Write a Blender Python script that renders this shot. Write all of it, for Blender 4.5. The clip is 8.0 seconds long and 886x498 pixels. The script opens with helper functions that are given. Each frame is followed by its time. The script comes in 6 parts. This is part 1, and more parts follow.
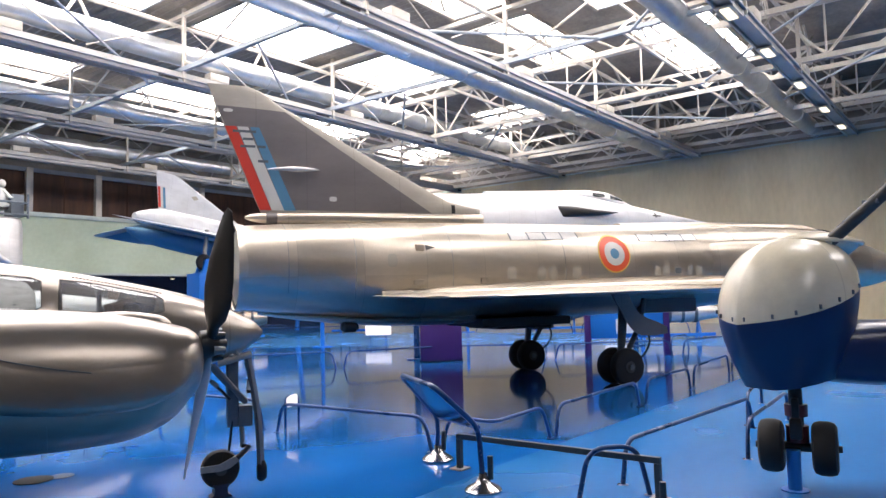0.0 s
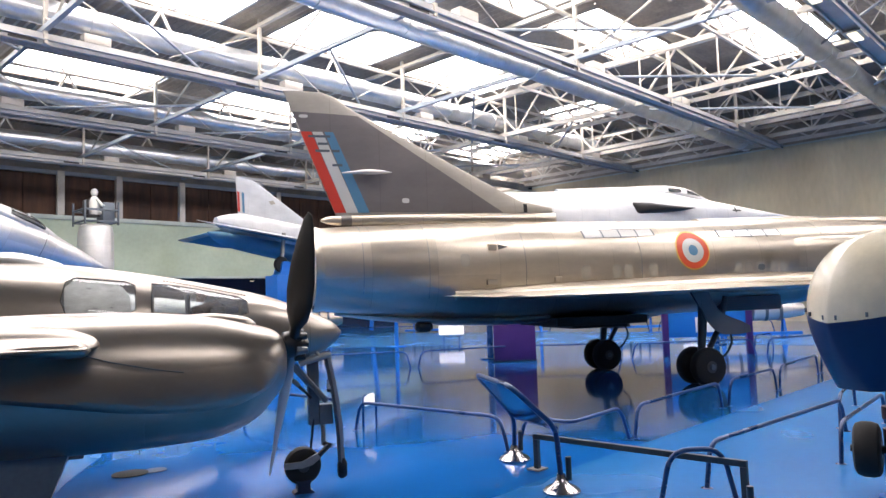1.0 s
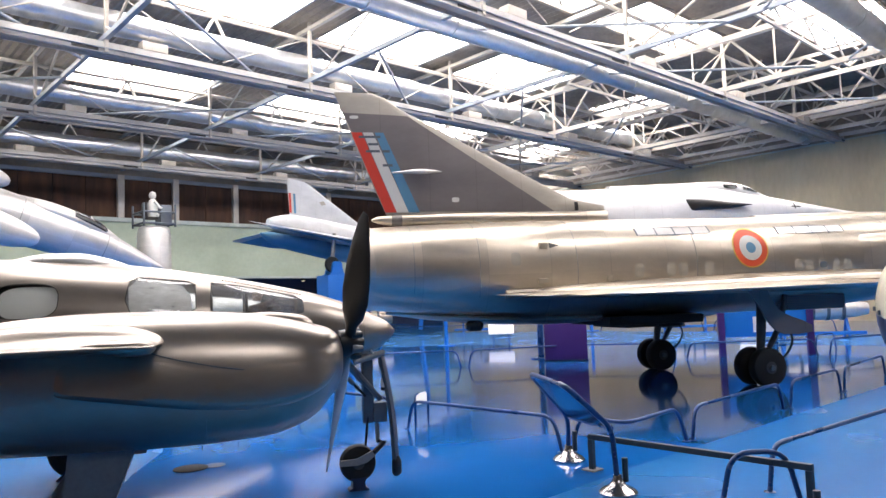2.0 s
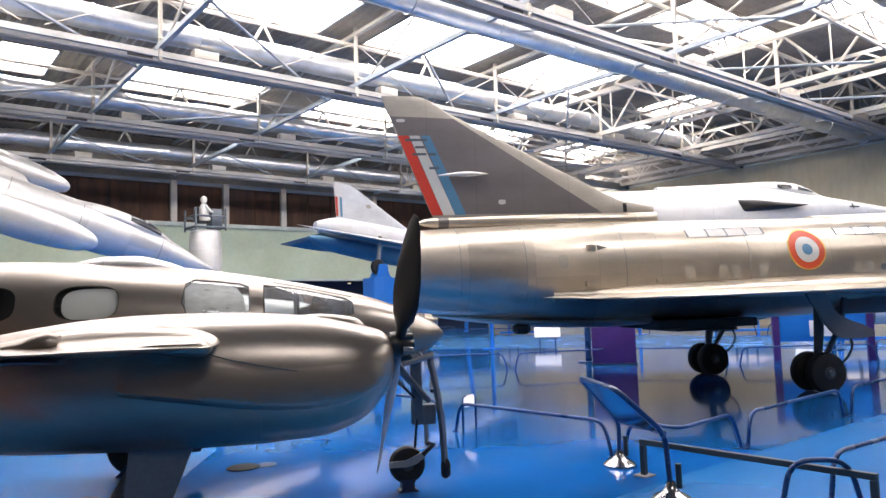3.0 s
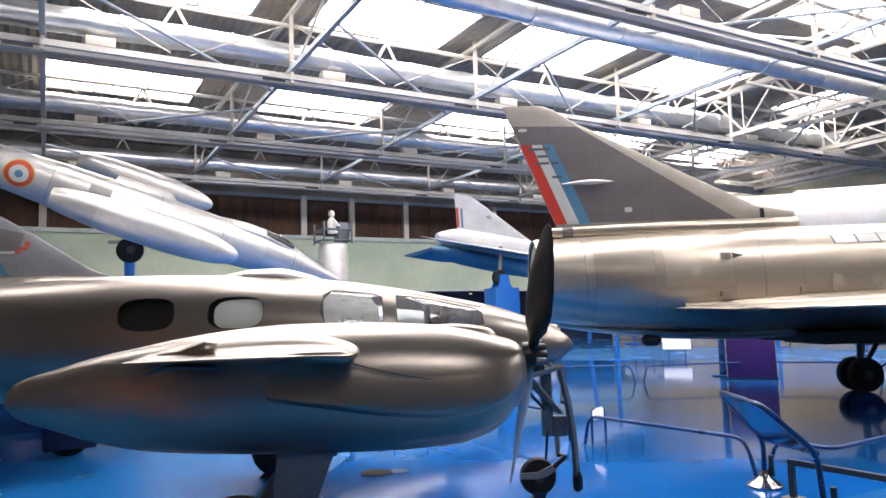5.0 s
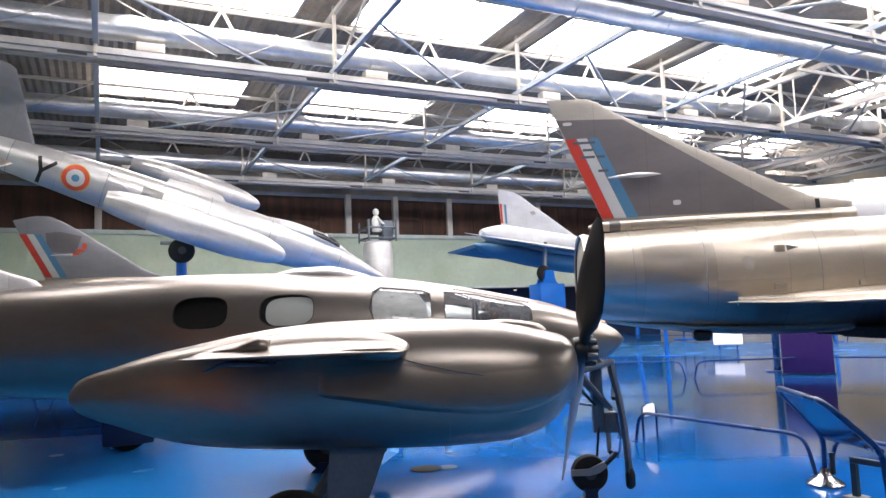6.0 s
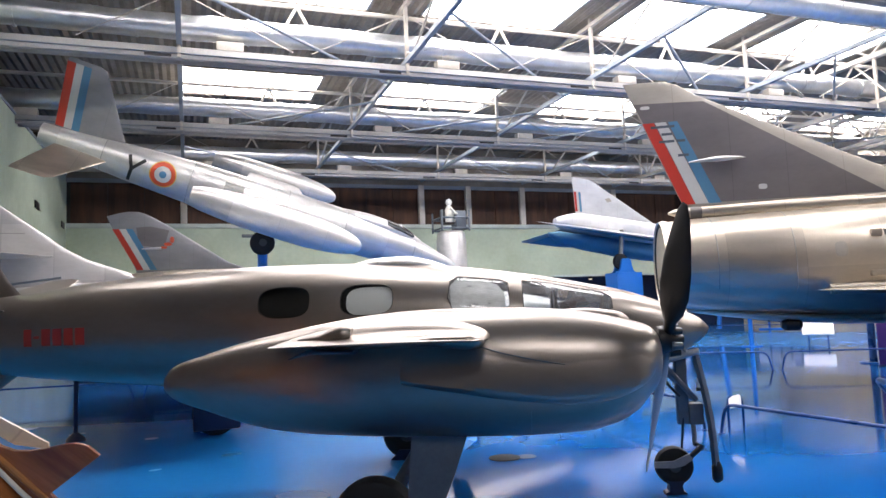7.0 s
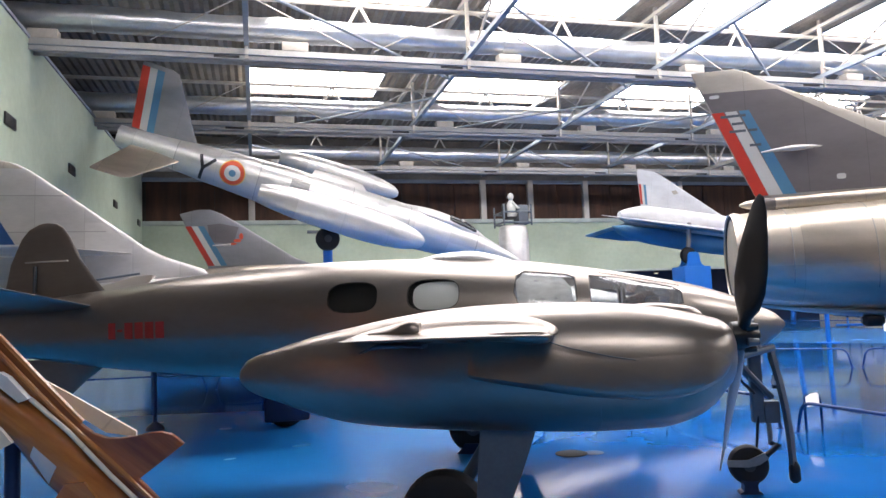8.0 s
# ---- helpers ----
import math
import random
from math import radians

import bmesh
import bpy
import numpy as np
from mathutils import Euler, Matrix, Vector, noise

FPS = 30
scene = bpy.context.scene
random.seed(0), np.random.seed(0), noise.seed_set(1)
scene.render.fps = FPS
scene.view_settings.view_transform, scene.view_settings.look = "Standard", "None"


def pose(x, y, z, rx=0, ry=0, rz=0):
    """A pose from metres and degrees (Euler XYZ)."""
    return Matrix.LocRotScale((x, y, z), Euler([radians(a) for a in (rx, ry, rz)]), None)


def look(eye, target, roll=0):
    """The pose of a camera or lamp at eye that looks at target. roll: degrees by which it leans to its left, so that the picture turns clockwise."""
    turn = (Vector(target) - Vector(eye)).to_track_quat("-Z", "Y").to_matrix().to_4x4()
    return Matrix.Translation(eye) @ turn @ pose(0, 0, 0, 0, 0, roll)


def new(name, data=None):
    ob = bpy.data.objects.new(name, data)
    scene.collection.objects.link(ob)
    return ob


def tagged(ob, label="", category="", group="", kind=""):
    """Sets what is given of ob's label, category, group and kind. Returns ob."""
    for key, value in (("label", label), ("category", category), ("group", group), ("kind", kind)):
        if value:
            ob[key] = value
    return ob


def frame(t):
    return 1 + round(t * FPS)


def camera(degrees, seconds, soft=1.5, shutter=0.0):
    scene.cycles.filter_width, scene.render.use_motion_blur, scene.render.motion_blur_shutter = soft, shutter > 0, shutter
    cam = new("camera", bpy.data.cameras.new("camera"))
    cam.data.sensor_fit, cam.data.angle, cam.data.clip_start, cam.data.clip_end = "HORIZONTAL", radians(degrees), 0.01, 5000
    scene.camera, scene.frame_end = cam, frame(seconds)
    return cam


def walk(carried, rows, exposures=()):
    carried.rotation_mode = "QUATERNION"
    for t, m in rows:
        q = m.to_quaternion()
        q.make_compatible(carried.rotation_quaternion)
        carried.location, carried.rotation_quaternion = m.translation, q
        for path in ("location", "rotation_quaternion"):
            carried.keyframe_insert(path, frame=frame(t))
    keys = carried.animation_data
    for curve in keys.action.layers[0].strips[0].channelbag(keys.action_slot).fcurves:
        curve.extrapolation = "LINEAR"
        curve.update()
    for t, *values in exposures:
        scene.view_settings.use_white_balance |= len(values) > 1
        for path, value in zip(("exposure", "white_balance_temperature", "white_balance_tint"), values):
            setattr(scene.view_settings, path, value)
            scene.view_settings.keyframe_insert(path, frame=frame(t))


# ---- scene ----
cam = camera(63.95, 8.0)
PATH = [
    (0, pose(0.0000, -0.0000, 1.7000, 94.002, 1.533, -51.982)),
    (0.5, pose(-0.0258, 0.0020, 1.7084, 93.981, 1.797, -49.315)),
    (1, pose(-0.0326, 0.0106, 1.7058, 94.138, 1.999, -46.212)),
    (1.5, pose(-0.0440, 0.0279, 1.7027, 94.169, 2.010, -44.043)),
    (3, pose(-0.0829, 0.0719, 1.7006, 94.561, 1.930, -38.729)),
    (3.5, pose(-0.0995, 0.0823, 1.6989, 94.785, 1.625, -36.420)),
    (4, pose(-0.1146, 0.0902, 1.7023, 95.070, 1.802, -33.822)),
    (4.5, pose(-0.1375, 0.1031, 1.7032, 95.424, 1.563, -31.614)),
    (5, pose(-0.1617, 0.1038, 1.7017, 95.699, 1.770, -29.110)),
    (6.5, pose(-0.1995, 0.1462, 1.6932, 95.288, 2.341, -23.075)),
    (7, pose(-0.2182, 0.1581, 1.6913, 94.991, 2.344, -19.650)),
    (7.5, pose(-0.2392, 0.1600, 1.6924, 94.800, 2.027, -17.183)),
    (8, pose(-0.2615, 0.1517, 1.6941, 94.762, 2.289, -14.688)),
]
walk(cam, PATH, [(0.0, 0.0, 6500.0, 18.0), (4.0, 0.0, 6500.0, 18.0), (6.5, 0.05, 6300.0, 18.0), (8.0, 0.08, 6300.0, 18.0)])


# ---------------------------------------------------------------- light
world = bpy.data.worlds.new("world")
scene.world = world
world.use_nodes = True
wn = world.node_tree.nodes
wsky = wn.new("ShaderNodeTexSky")
wsky.sky_type = "NISHITA"
wsky.sun_disc = False
wsky.sun_elevation, wsky.sun_rotation = radians(50), radians(30)
world.node_tree.links.new(wsky.outputs[0], wn["Background"].inputs[0])
wn["Background"].inputs[1].default_value = 0.1
SKYLIGHT = 16.5      # daylight through each frosted roof pane

sun = new("sun", bpy.data.lights.new("sun", "SUN"))
sun.data.energy, sun.data.angle, sun.data.color = 2.0, radians(10), (1, 0.96, 0.9)
sun.matrix_world = look((0, 0, 60), (20, 30, 0))


# ---------------------------------------------------------------- materials
def material(name, colour, rough=0.5, metal=0.0, vary=0.12, grain=6.0, bump=0.05, coat=0.0, stain=None, stain_scale=0.7, rough_vary=0.1, stretch=(1, 1, 1), per_object=0.0):
    m = bpy.data.materials.new(name)
    m.use_nodes = True
    nt = m.node_tree
    n, l = nt.nodes, nt.links
    b = n["Principled BSDF"]
    co = n.new("ShaderNodeTexCoord")
    mp = n.new("ShaderNodeMapping")
    mp.inputs["Scale"].default_value = stretch
    l.new(co.outputs["Object"], mp.inputs[0])
    fine = n.new("ShaderNodeTexNoise")
    fine.inputs["Scale"].default_value, fine.inputs["Detail"].default_value = grain * 6, 5
    wide = n.new("ShaderNodeTexNoise")
    wide.inputs["Scale"].default_value, wide.inputs["Detail"].default_value = stain_scale, 6
    wide.inputs["Roughness"].default_value = 0.62
    l.new(mp.outputs[0], fine.inputs[0])
    l.new(mp.outputs[0], wide.inputs[0])
    ramp = n.new("ShaderNodeValToRGB")
    other = stain or tuple(c * (1 - 2.2 * vary) for c in colour)
    ramp.color_ramp.elements[0].position, ramp.color_ramp.elements[1].position = 0.36, 0.66
    ramp.color_ramp.elements[0].color = (*other, 1)
    ramp.color_ramp.elements[1].color = (*colour, 1)
    l.new(wide.outputs[0], ramp.inputs[0])
    mix = n.new("ShaderNodeMix")
    mix.data_type, mix.blend_type = "RGBA", "MULTIPLY"
    mix.inputs[0].default_value = vary * 2
    l.new(ramp.outputs[0], mix.inputs[6])
    l.new(fine.outputs[0], mix.inputs[7])
    last = mix.outputs[2]
    if per_object:
        info = n.new("ShaderNodeObjectInfo")
        mr = n.new("ShaderNodeMapRange")
        mr.inputs[3].default_value, mr.inputs[4].default_value = 1 - per_object, 1 + per_object
        l.new(info.outputs["Random"], mr.inputs[0])
        m2 = n.new("ShaderNodeMix")
        m2.data_type, m2.blend_type = "RGBA", "MULTIPLY"
        m2.inputs[0].default_value = 1
        l.new(last, m2.inputs[6])
        l.new(mr.outputs[0], m2.inputs[7])
        last = m2.outputs[2]
    l.new(last, b.inputs["Base Color"])
    rr = n.new("ShaderNodeMapRange")
    rr.inputs[3].default_value, rr.inputs[4].default_value = max(rough - rough_vary, 0.03), min(rough + rough_vary, 1)
    l.new(wide.outputs[0], rr.inputs[0])
    l.new(rr.outputs[0], b.inputs["Roughness"])
    b.inputs["Metallic"].default_value = metal
    b.inputs["Coat Weight"].default_value = coat
    b.inputs["Coat Roughness"].default_value = 0.12
    if bump:
        bp = n.new("ShaderNodeBump")
        bp.inputs["Strength"].default_value, bp.inputs["Distance"].default_value = bump, 0.01
        l.new(fine.outputs[0], bp.inputs["Height"])
        l.new(bp.outputs[0], b.inputs["Normal"])
    return m


def skin(name, colour, rough, metal, bay=0.9, wave=0.012, panels=0.0):
    """Aircraft sheet metal: faint seams between sheets, slight waviness, smears along the airflow."""
    m = material(name, colour, rough, metal, vary=0.06, grain=3, bump=0.008, stain=tuple(c * 0.8 for c in colour), stain_scale=1.1, rough_vary=0.06, stretch=(0.6, 1.5, 1.5))
    nt = m.node_tree
    n, l = nt.nodes, nt.links
    b = n["Principled BSDF"]
    co = n.new("ShaderNodeTexCoord")
    big = n.new("ShaderNodeTexNoise")
    big.inputs["Scale"].default_value, big.inputs["Detail"].default_value = 2.2, 1
    l.new(co.outputs["Object"], big.inputs[0])
    sep = n.new("ShaderNodeSeparateXYZ")
    l.new(co.outputs["Object"], sep.inputs[0])
    mod = n.new("ShaderNodeMath")
    mod.operation = "PINGPONG"
    mod.inputs[1].default_value = bay / 2
    l.new(sep.outputs[0], mod.inputs[0])
    lt = n.new("ShaderNodeMath")
    lt.operation = "LESS_THAN"
    lt.inputs[1].default_value = 0.006
    l.new(mod.outputs[0], lt.inputs[0])
    seam = n.new("ShaderNodeMix")
    seam.data_type = "RGBA"
    old = b.inputs["Base Color"].links[0].from_socket
    seam.inputs[7].default_value = (*[c * 0.5 for c in colour], 1)
    mul = n.new("ShaderNodeMath")
    mul.operation = "MULTIPLY"
    mul.inputs[1].default_value = 0.45
    l.new(lt.outputs[0], mul.inputs[0])
    l.new(mul.outputs[0], seam.inputs[0])
    l.new(old, seam.inputs[6])
    tone = seam.outputs[2]
    if panels:
        # each riveted sheet has its own tone and polish
        cut = n.new("ShaderNodeVectorMath")
        cut.operation = "SNAP"
        cut.inputs[1].default_value = (bay, 50.0, bay * 0.62)
        l.new(co.outputs["Object"], cut.inputs[0])
        dice = n.new("ShaderNodeTexWhiteNoise")
        l.new(cut.outputs[0], dice.inputs[0])
        lvl = n.new("ShaderNodeMapRange")
        lvl.inputs[3].default_value, lvl.inputs[4].default_value = 1 - panels, 1 + 0.35 * panels
        l.new(dice.outputs["Value"], lvl.inputs[0])
        mt = n.new("ShaderNodeMix")
        mt.data_type, mt.blend_type = "RGBA", "MULTIPLY"
        mt.inputs[0].default_value = 1
        l.new(tone, mt.inputs[6])
        l.new(lvl.outputs[0], mt.inputs[7])
        tone = mt.outputs[2]
        rv = n.new("ShaderNodeMath")
        rv.operation = "MULTIPLY_ADD"
        rv.inputs[1].default_value = 0.5 * panels
        l.new(dice.outputs["Value"], rv.inputs[0])
        l.new(b.inputs["Roughness"].links[0].from_socket, rv.inputs[2])
        l.new(rv.outputs[0], b.inputs["Roughness"])
    l.new(tone, b.inputs["Base Color"])
    bp = n.new("ShaderNodeBump")
    bp.inputs["Strength"].default_value, bp.inputs["Distance"].default_value = 0.5, wave
    l.new(big.outputs[0], bp.inputs["Height"])
    l.new(b.inputs["Normal"].links[0].from_socket, bp.inputs["Normal"])
    l.new(bp.outputs[0], b.inputs["Normal"])
    return m


def glow(name, colour, strength):
    m = bpy.data.materials.new(name)
    m.use_nodes = True
    b = m.node_tree.nodes["Principled BSDF"]
    b.inputs["Base Color"].default_value = (*colour, 1)
    b.inputs["Emission Color"].default_value = (*colour, 1)
    b.inputs["Emission Strength"].default_value = strength
    return m


def glass(name, tint=(0.9, 0.95, 0.95), rough=0.02, haze=0.0):
    m = bpy.data.materials.new(name)
    m.use_nodes = True
    nt = m.node_tree
    n, l = nt.nodes, nt.links
    out = n["Material Output"]
    tr, gl, mx, fr = n.new("ShaderNodeBsdfTransparent"), n.new("ShaderNodeBsdfGlossy"), n.new("ShaderNodeMixShader"), n.new("ShaderNodeFresnel")
    tr.inputs[0].default_value = (*tint, 1)
    gl.inputs["Roughness"].default_value = rough
    fr.inputs[0].default_value = 1.5
    l.new(fr.outputs[0], mx.inputs[0])
    see = tr.outputs[0]
    if haze:
        # pale patchy film that paints the grey reflection into the perspex
        df, hz, mottle = n.new("ShaderNodeBsdfDiffuse"), n.new("ShaderNodeMixShader"), n.new("ShaderNodeTexNoise")
        df.inputs[0].default_value = (0.75, 0.77, 0.8, 1)
        mottle.inputs["Scale"].default_value, mottle.inputs["Detail"].default_value = 5, 4
        amount = n.new("ShaderNodeMapRange")
        amount.inputs[1].default_value, amount.inputs[2].default_value = 0.3, 0.7
        amount.inputs[3].default_value, amount.inputs[4].default_value = haze * 0.5, haze * 1.5
        l.new(mottle.outputs[0], amount.inputs[0])
        l.new(amount.outputs[0], hz.inputs[0])
        l.new(tr.outputs[0], hz.inputs[1])
        l.new(df.outputs[0], hz.inputs[2])
        see = hz.outputs[0]
    l.new(see, mx.inputs[1])
    l.new(gl.outputs[0], mx.inputs[2])
    l.new(mx.outputs[0], out.inputs[0])
    return m


M_FLOOR = material("floor_paint_dark", (0.006, 0.132, 0.48), 0.075, vary=0.08, grain=0.25, bump=0.11, stain=(0.006, 0.108, 0.37), stain_scale=0.35, rough_vary=0.045)
M_WALK = material("floor_paint_light", (0.01, 0.168, 0.485), 0.26, vary=0.06, grain=1.5, bump=0.02, stain=(0.009, 0.156, 0.455), stain_scale=0.4, rough_vary=0.06)
M_GREEN = material("green_wall_paint", (0.50, 0.58, 0.44), 0.75, vary=0.06, grain=0.8, stain=(0.40, 0.46, 0.33), stain_scale=0.3)
M_BEIGE = material("beige_wall_paint", (0.70, 0.60, 0.39), 0.8, vary=0.12, grain=0.8, stain=(0.50, 0.415, 0.26), stain_scale=0.22, stretch=(1, 1, 0.35))
M_TRIM = material("pale_trim", (0.55, 0.62, 0.56), 0.6)
M_SOUTH = material("dim_grey_wall", (0.17, 0.15, 0.125), 0.8, vary=0.1, stain_scale=0.3)
M_BROWN = material("brown_curtain", (0.10, 0.045, 0.025), 0.85, vary=0.22, grain=1.0, stain=(0.035, 0.016, 0.01), stain_scale=1.6, stretch=(1, 1, 0.15))
M_GABLE = material("dark_boarding", (0.075, 0.066, 0.058), 0.85, vary=0.2, stain=(0.04, 0.035, 0.03), stain_scale=0.8)
M_UNSEEN_WEST = material("unseen_dark_wall", (0.10, 0.088, 0.08), 0.8, vary=0.15, stain=(0.06, 0.053, 0.048), stain_scale=0.5)
M_NAVY = material("navy_panel", (0.012, 0.03, 0.09), 0.5)
M_STEEL = material("white_painted_steel", (0.66, 0.61, 0.53), 0.5, vary=0.12, grain=2, stain=(0.45, 0.41, 0.35), stain_scale=0.6)
M_TROUGH = material("grey_trough_paint", (0.52, 0.51, 0.49), 0.42, vary=0.12, grain=2, stain=(0.39, 0.38, 0.36), stain_scale=0.7)
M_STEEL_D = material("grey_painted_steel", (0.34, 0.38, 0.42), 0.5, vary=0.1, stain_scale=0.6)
M_ROOF = material("corrugated_sheet", (0.40, 0.35, 0.285), 0.75, vary=0.2, grain=1.5, bump=0.1, stain=(0.22, 0.19, 0.16), stain_scale=0.5)
M_DUCT = material("foil_duct", (0.74, 0.76, 0.78), 0.32, 0.85, vary=0.08, grain=2, bump=0.3, stain_scale=2.5)
M_PANE = glow("skylight_pane", (1.0, 0.97, 0.92), SKYLIGHT)
M_LAMP = glow("lamp_glow", (1.0, 0.9, 0.62), 1.6)
M_SILVER = skin("silver_paint", (0.40, 0.354, 0.308), 0.32, 0.87, bay=40, wave=0.001)
M_ALU = skin("bare_aluminium", (0.66, 0.585, 0.48), 0.31, 0.85, bay=1.15, wave=0.006, panels=0.16)
M_ALU2 = skin("light_aluminium", (0.78, 0.765, 0.74), 0.34, 0.5, bay=1.3, wave=0.006, panels=0.12)
M_FINMETAL = skin("mottled_fin_metal", (0.62, 0.605, 0.59), 0.42, 0.55, bay=0.8, wave=0.004, panels=0.18)
M_WHITE = skin("white_paint", (0.74, 0.75, 0.76), 0.4, 0.1)
M_FINGREY = skin("grey_fin_paint", (0.19, 0.172, 0.168), 0.5, 0.15)
M_GREYFIN = skin("mid_grey_fin_paint", (0.30, 0.30, 0.31), 0.45, 0.2)
M_TAN = skin("tan_fin_paint", (0.48, 0.44, 0.37), 0.5, 0.15)
M_CREAM = skin("cream_paint", (0.80, 0.73, 0.56), 0.24, 0.0, bay=40, wave=0.003)
M_BLUE = skin("blue_paint", (0.007, 0.026, 0.10), 0.3, 0.0, bay=40, wave=0.003)
M_RED = material("red_paint", (0.62, 0.05, 0.03), 0.45, vary=0.05)
M_ORANGE = material("roundel_red", (0.70, 0.09, 0.03), 0.45, vary=0.05)
M_YELLOW = material("roundel_yellow", (0.75, 0.50, 0.10), 0.45, vary=0.05)
M_STRIPE_W = material("stripe_white", (0.66, 0.66, 0.62), 0.45, vary=0.06)
# stripe paint; also stands for blue floor light under the white delta
M_STRIPE_B = material("stripe_and_bounce_blue", (0.09, 0.25, 0.40), 0.45, vary=0.06)
M_BLACK = material("black_paint", (0.012, 0.011, 0.012), 0.42, vary=0.1)
M_RUBBER = material("tyre_rubber", (0.018, 0.017, 0.017), 0.75, vary=0.2, grain=4, bump=0.1)
M_HUB = material("wheel_metal", (0.10, 0.10, 0.10), 0.5, 0.4)
M_GEAR = material("grey_gear_paint", (0.16, 0.19, 0.22), 0.45, 0.2, vary=0.15)
M_GEAR_L = material("pale_gear_paint", (0.42, 0.42, 0.40), 0.45, 0.3, vary=0.15)
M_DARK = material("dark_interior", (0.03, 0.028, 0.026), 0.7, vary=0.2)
M_LEATHER = material("brown_leather", (0.10, 0.05, 0.03), 0.5, vary=0.2)
M_RAIL = material("blue_rail_paint", (0.018, 0.065, 0.20), 0.28, 0.1, vary=0.1, grain=4)
M_BARRIER = material("dark_barrier_paint", (0.035, 0.05, 0.065), 0.45, vary=0.15)
M_CHROME = material("chrome", (0.46, 0.44, 0.43), 0.2, 1.0, vary=0.04)
M_PURPLE = material("purple_panel", (0.055, 0.02, 0.16), 0.5, vary=0.08)
M_STAND = material("blue_stand_paint", (0.01, 0.19, 0.66), 0.4, vary=0.06)
M_PAPER = material("white_sign", (0.82, 0.82, 0.80), 0.5, vary=0.03)
M_GLASS = glass("clear_pane")
# haze here paints a pale reflection on the cockpit panes
M_PERSPEX = glass("pale_sheen_perspex", haze=0.2)
M_PANELGLASS = material("glossy_dark_panel", (0.015, 0.05, 0.16), 0.08, vary=0.05, bump=0)
M_CANOPY = material("dark_canopy_glass", (0.03, 0.033, 0.036), 0.06, vary=0.05, bump=0)
M_MANHOLE = material("manhole_iron", (0.03, 0.035, 0.04), 0.85, 0.0, vary=0.2)
M_CONCRETE = material("bare_patch", (0.12, 0.14, 0.17), 0.7, vary=0.15, stain=(0.03, 0.13, 0.36), stain_scale=3)


def wood(name):
    m = material(name, (0.56, 0.23, 0.055), 0.2, vary=0.12, grain=2, stain=(0.30, 0.095, 0.022), stain_scale=1.6, stretch=(0.5, 6, 6), coat=0.6)
    return m


M_WOOD = wood("varnished_wood")
M_WOOD_D = material("dark_varnished_wood", (0.36, 0.125, 0.035), 0.22, vary=0.12, grain=2, stain=(0.17, 0.05, 0.016), stain_scale=1.6, stretch=(0.5, 6, 6), coat=0.6)


for m in (M_FLOOR, M_WALK):
    m.node_tree.nodes["Principled BSDF"].inputs["IOR"].default_value = 1.38
    for nd in m.node_tree.nodes:
        if nd.type == "TEX_NOISE":
            nd.inputs["Detail"].default_value = 2


# ---------------------------------------------------------------- mesh helpers
def part(name, bm, mat, parent=None, label="", smooth=True, m=None):
    me = bpy.data.meshes.new(name)
    bmesh.ops.recalc_face_normals(bm, faces=bm.faces)
    bm.to_mesh(me)
    bm.free()
    if smooth:
        me.polygons.foreach_set("use_smooth", [True] * len(me.polygons))
        me.set_sharp_from_angle(angle=radians(38))
    me.materials.append(mat)
    ob = new(name, me)
    if parent:
        ob.parent = parent
    if m is not None:
        ob.matrix_basis = m
    return tagged(ob, label)


def thing(name, m, label, category, group=""):
    e = new(name)
    e.empty_display_size = 0.2
    e.matrix_basis = m
    return tagged(e, label, category, group)


def single(name, bm, mat, label, category, group="", kind="", m=None, smooth=True):
    ob = part(name, bm, mat, smooth=smooth, m=m)
    return tagged(ob, label, category, group, kind)


def add_box(bm, lo, hi, bevel=0.0, m=None):
    r = bmesh.ops.create_cube(bm, size=1)
    c = [(a + b) / 2 for a, b in zip(lo, hi)]
    s = [b - a for a, b in zip(lo, hi)]
    for v in r["verts"]:
        v.co = Vector((c[0] + v.co.x * s[0], c[1] + v.co.y * s[1], c[2] + v.co.z * s[2]))
        if m is not None:
            v.co = m @ v.co
    if bevel:
        es = {e for v in r["verts"] for e in v.link_edges}
        bmesh.ops.bevel(bm, geom=list(es), offset=bevel, segments=2, affect="EDGES", profile=0.6)
    return bm


def box(lo, hi, bevel=0.0, m=None):
    return add_box(bmesh.new(), lo, hi, bevel, m)


def bridge_rings(bm, rings, cap=True):
    vs = [[bm.verts.new(p) for p in r] for r in rings]
    n = len(vs[0])
    for a, b in zip(vs, vs[1:]):
        for i in range(n):
            j = (i + 1) % n
            bm.faces.new((a[i], a[j], b[j], b[i]))
    if cap:
        bm.faces.new(vs[0])
        bm.faces.new(vs[-1][::-1])
    return bm


def add_tube(bm, pts, r, sides=10, cap=True):
    """A tube along pts; r a number or one for each point."""
    pts = [Vector(p) for p in pts]
    rs = r if isinstance(r, (list, tuple)) else [r] * len(pts)
    rings, up = [], None
    for i, p in enumerate(pts):
        d = (pts[min(i + 1, len(pts) - 1)] - pts[max(i - 1, 0)]).normalized()
        if up is None:
            up = d.orthogonal().normalized()
        up = (up - d * up.dot(d)).normalized()
        side = d.cross(up)
        rings.append([p + (up * math.cos(a) + side * math.sin(a)) * rs[i] for a in (2 * math.pi * k / sides for k in range(sides))])
    return bridge_rings(bm, rings, cap)


def tube(pts, r, sides=10):
    return add_tube(bmesh.new(), pts, r, sides)


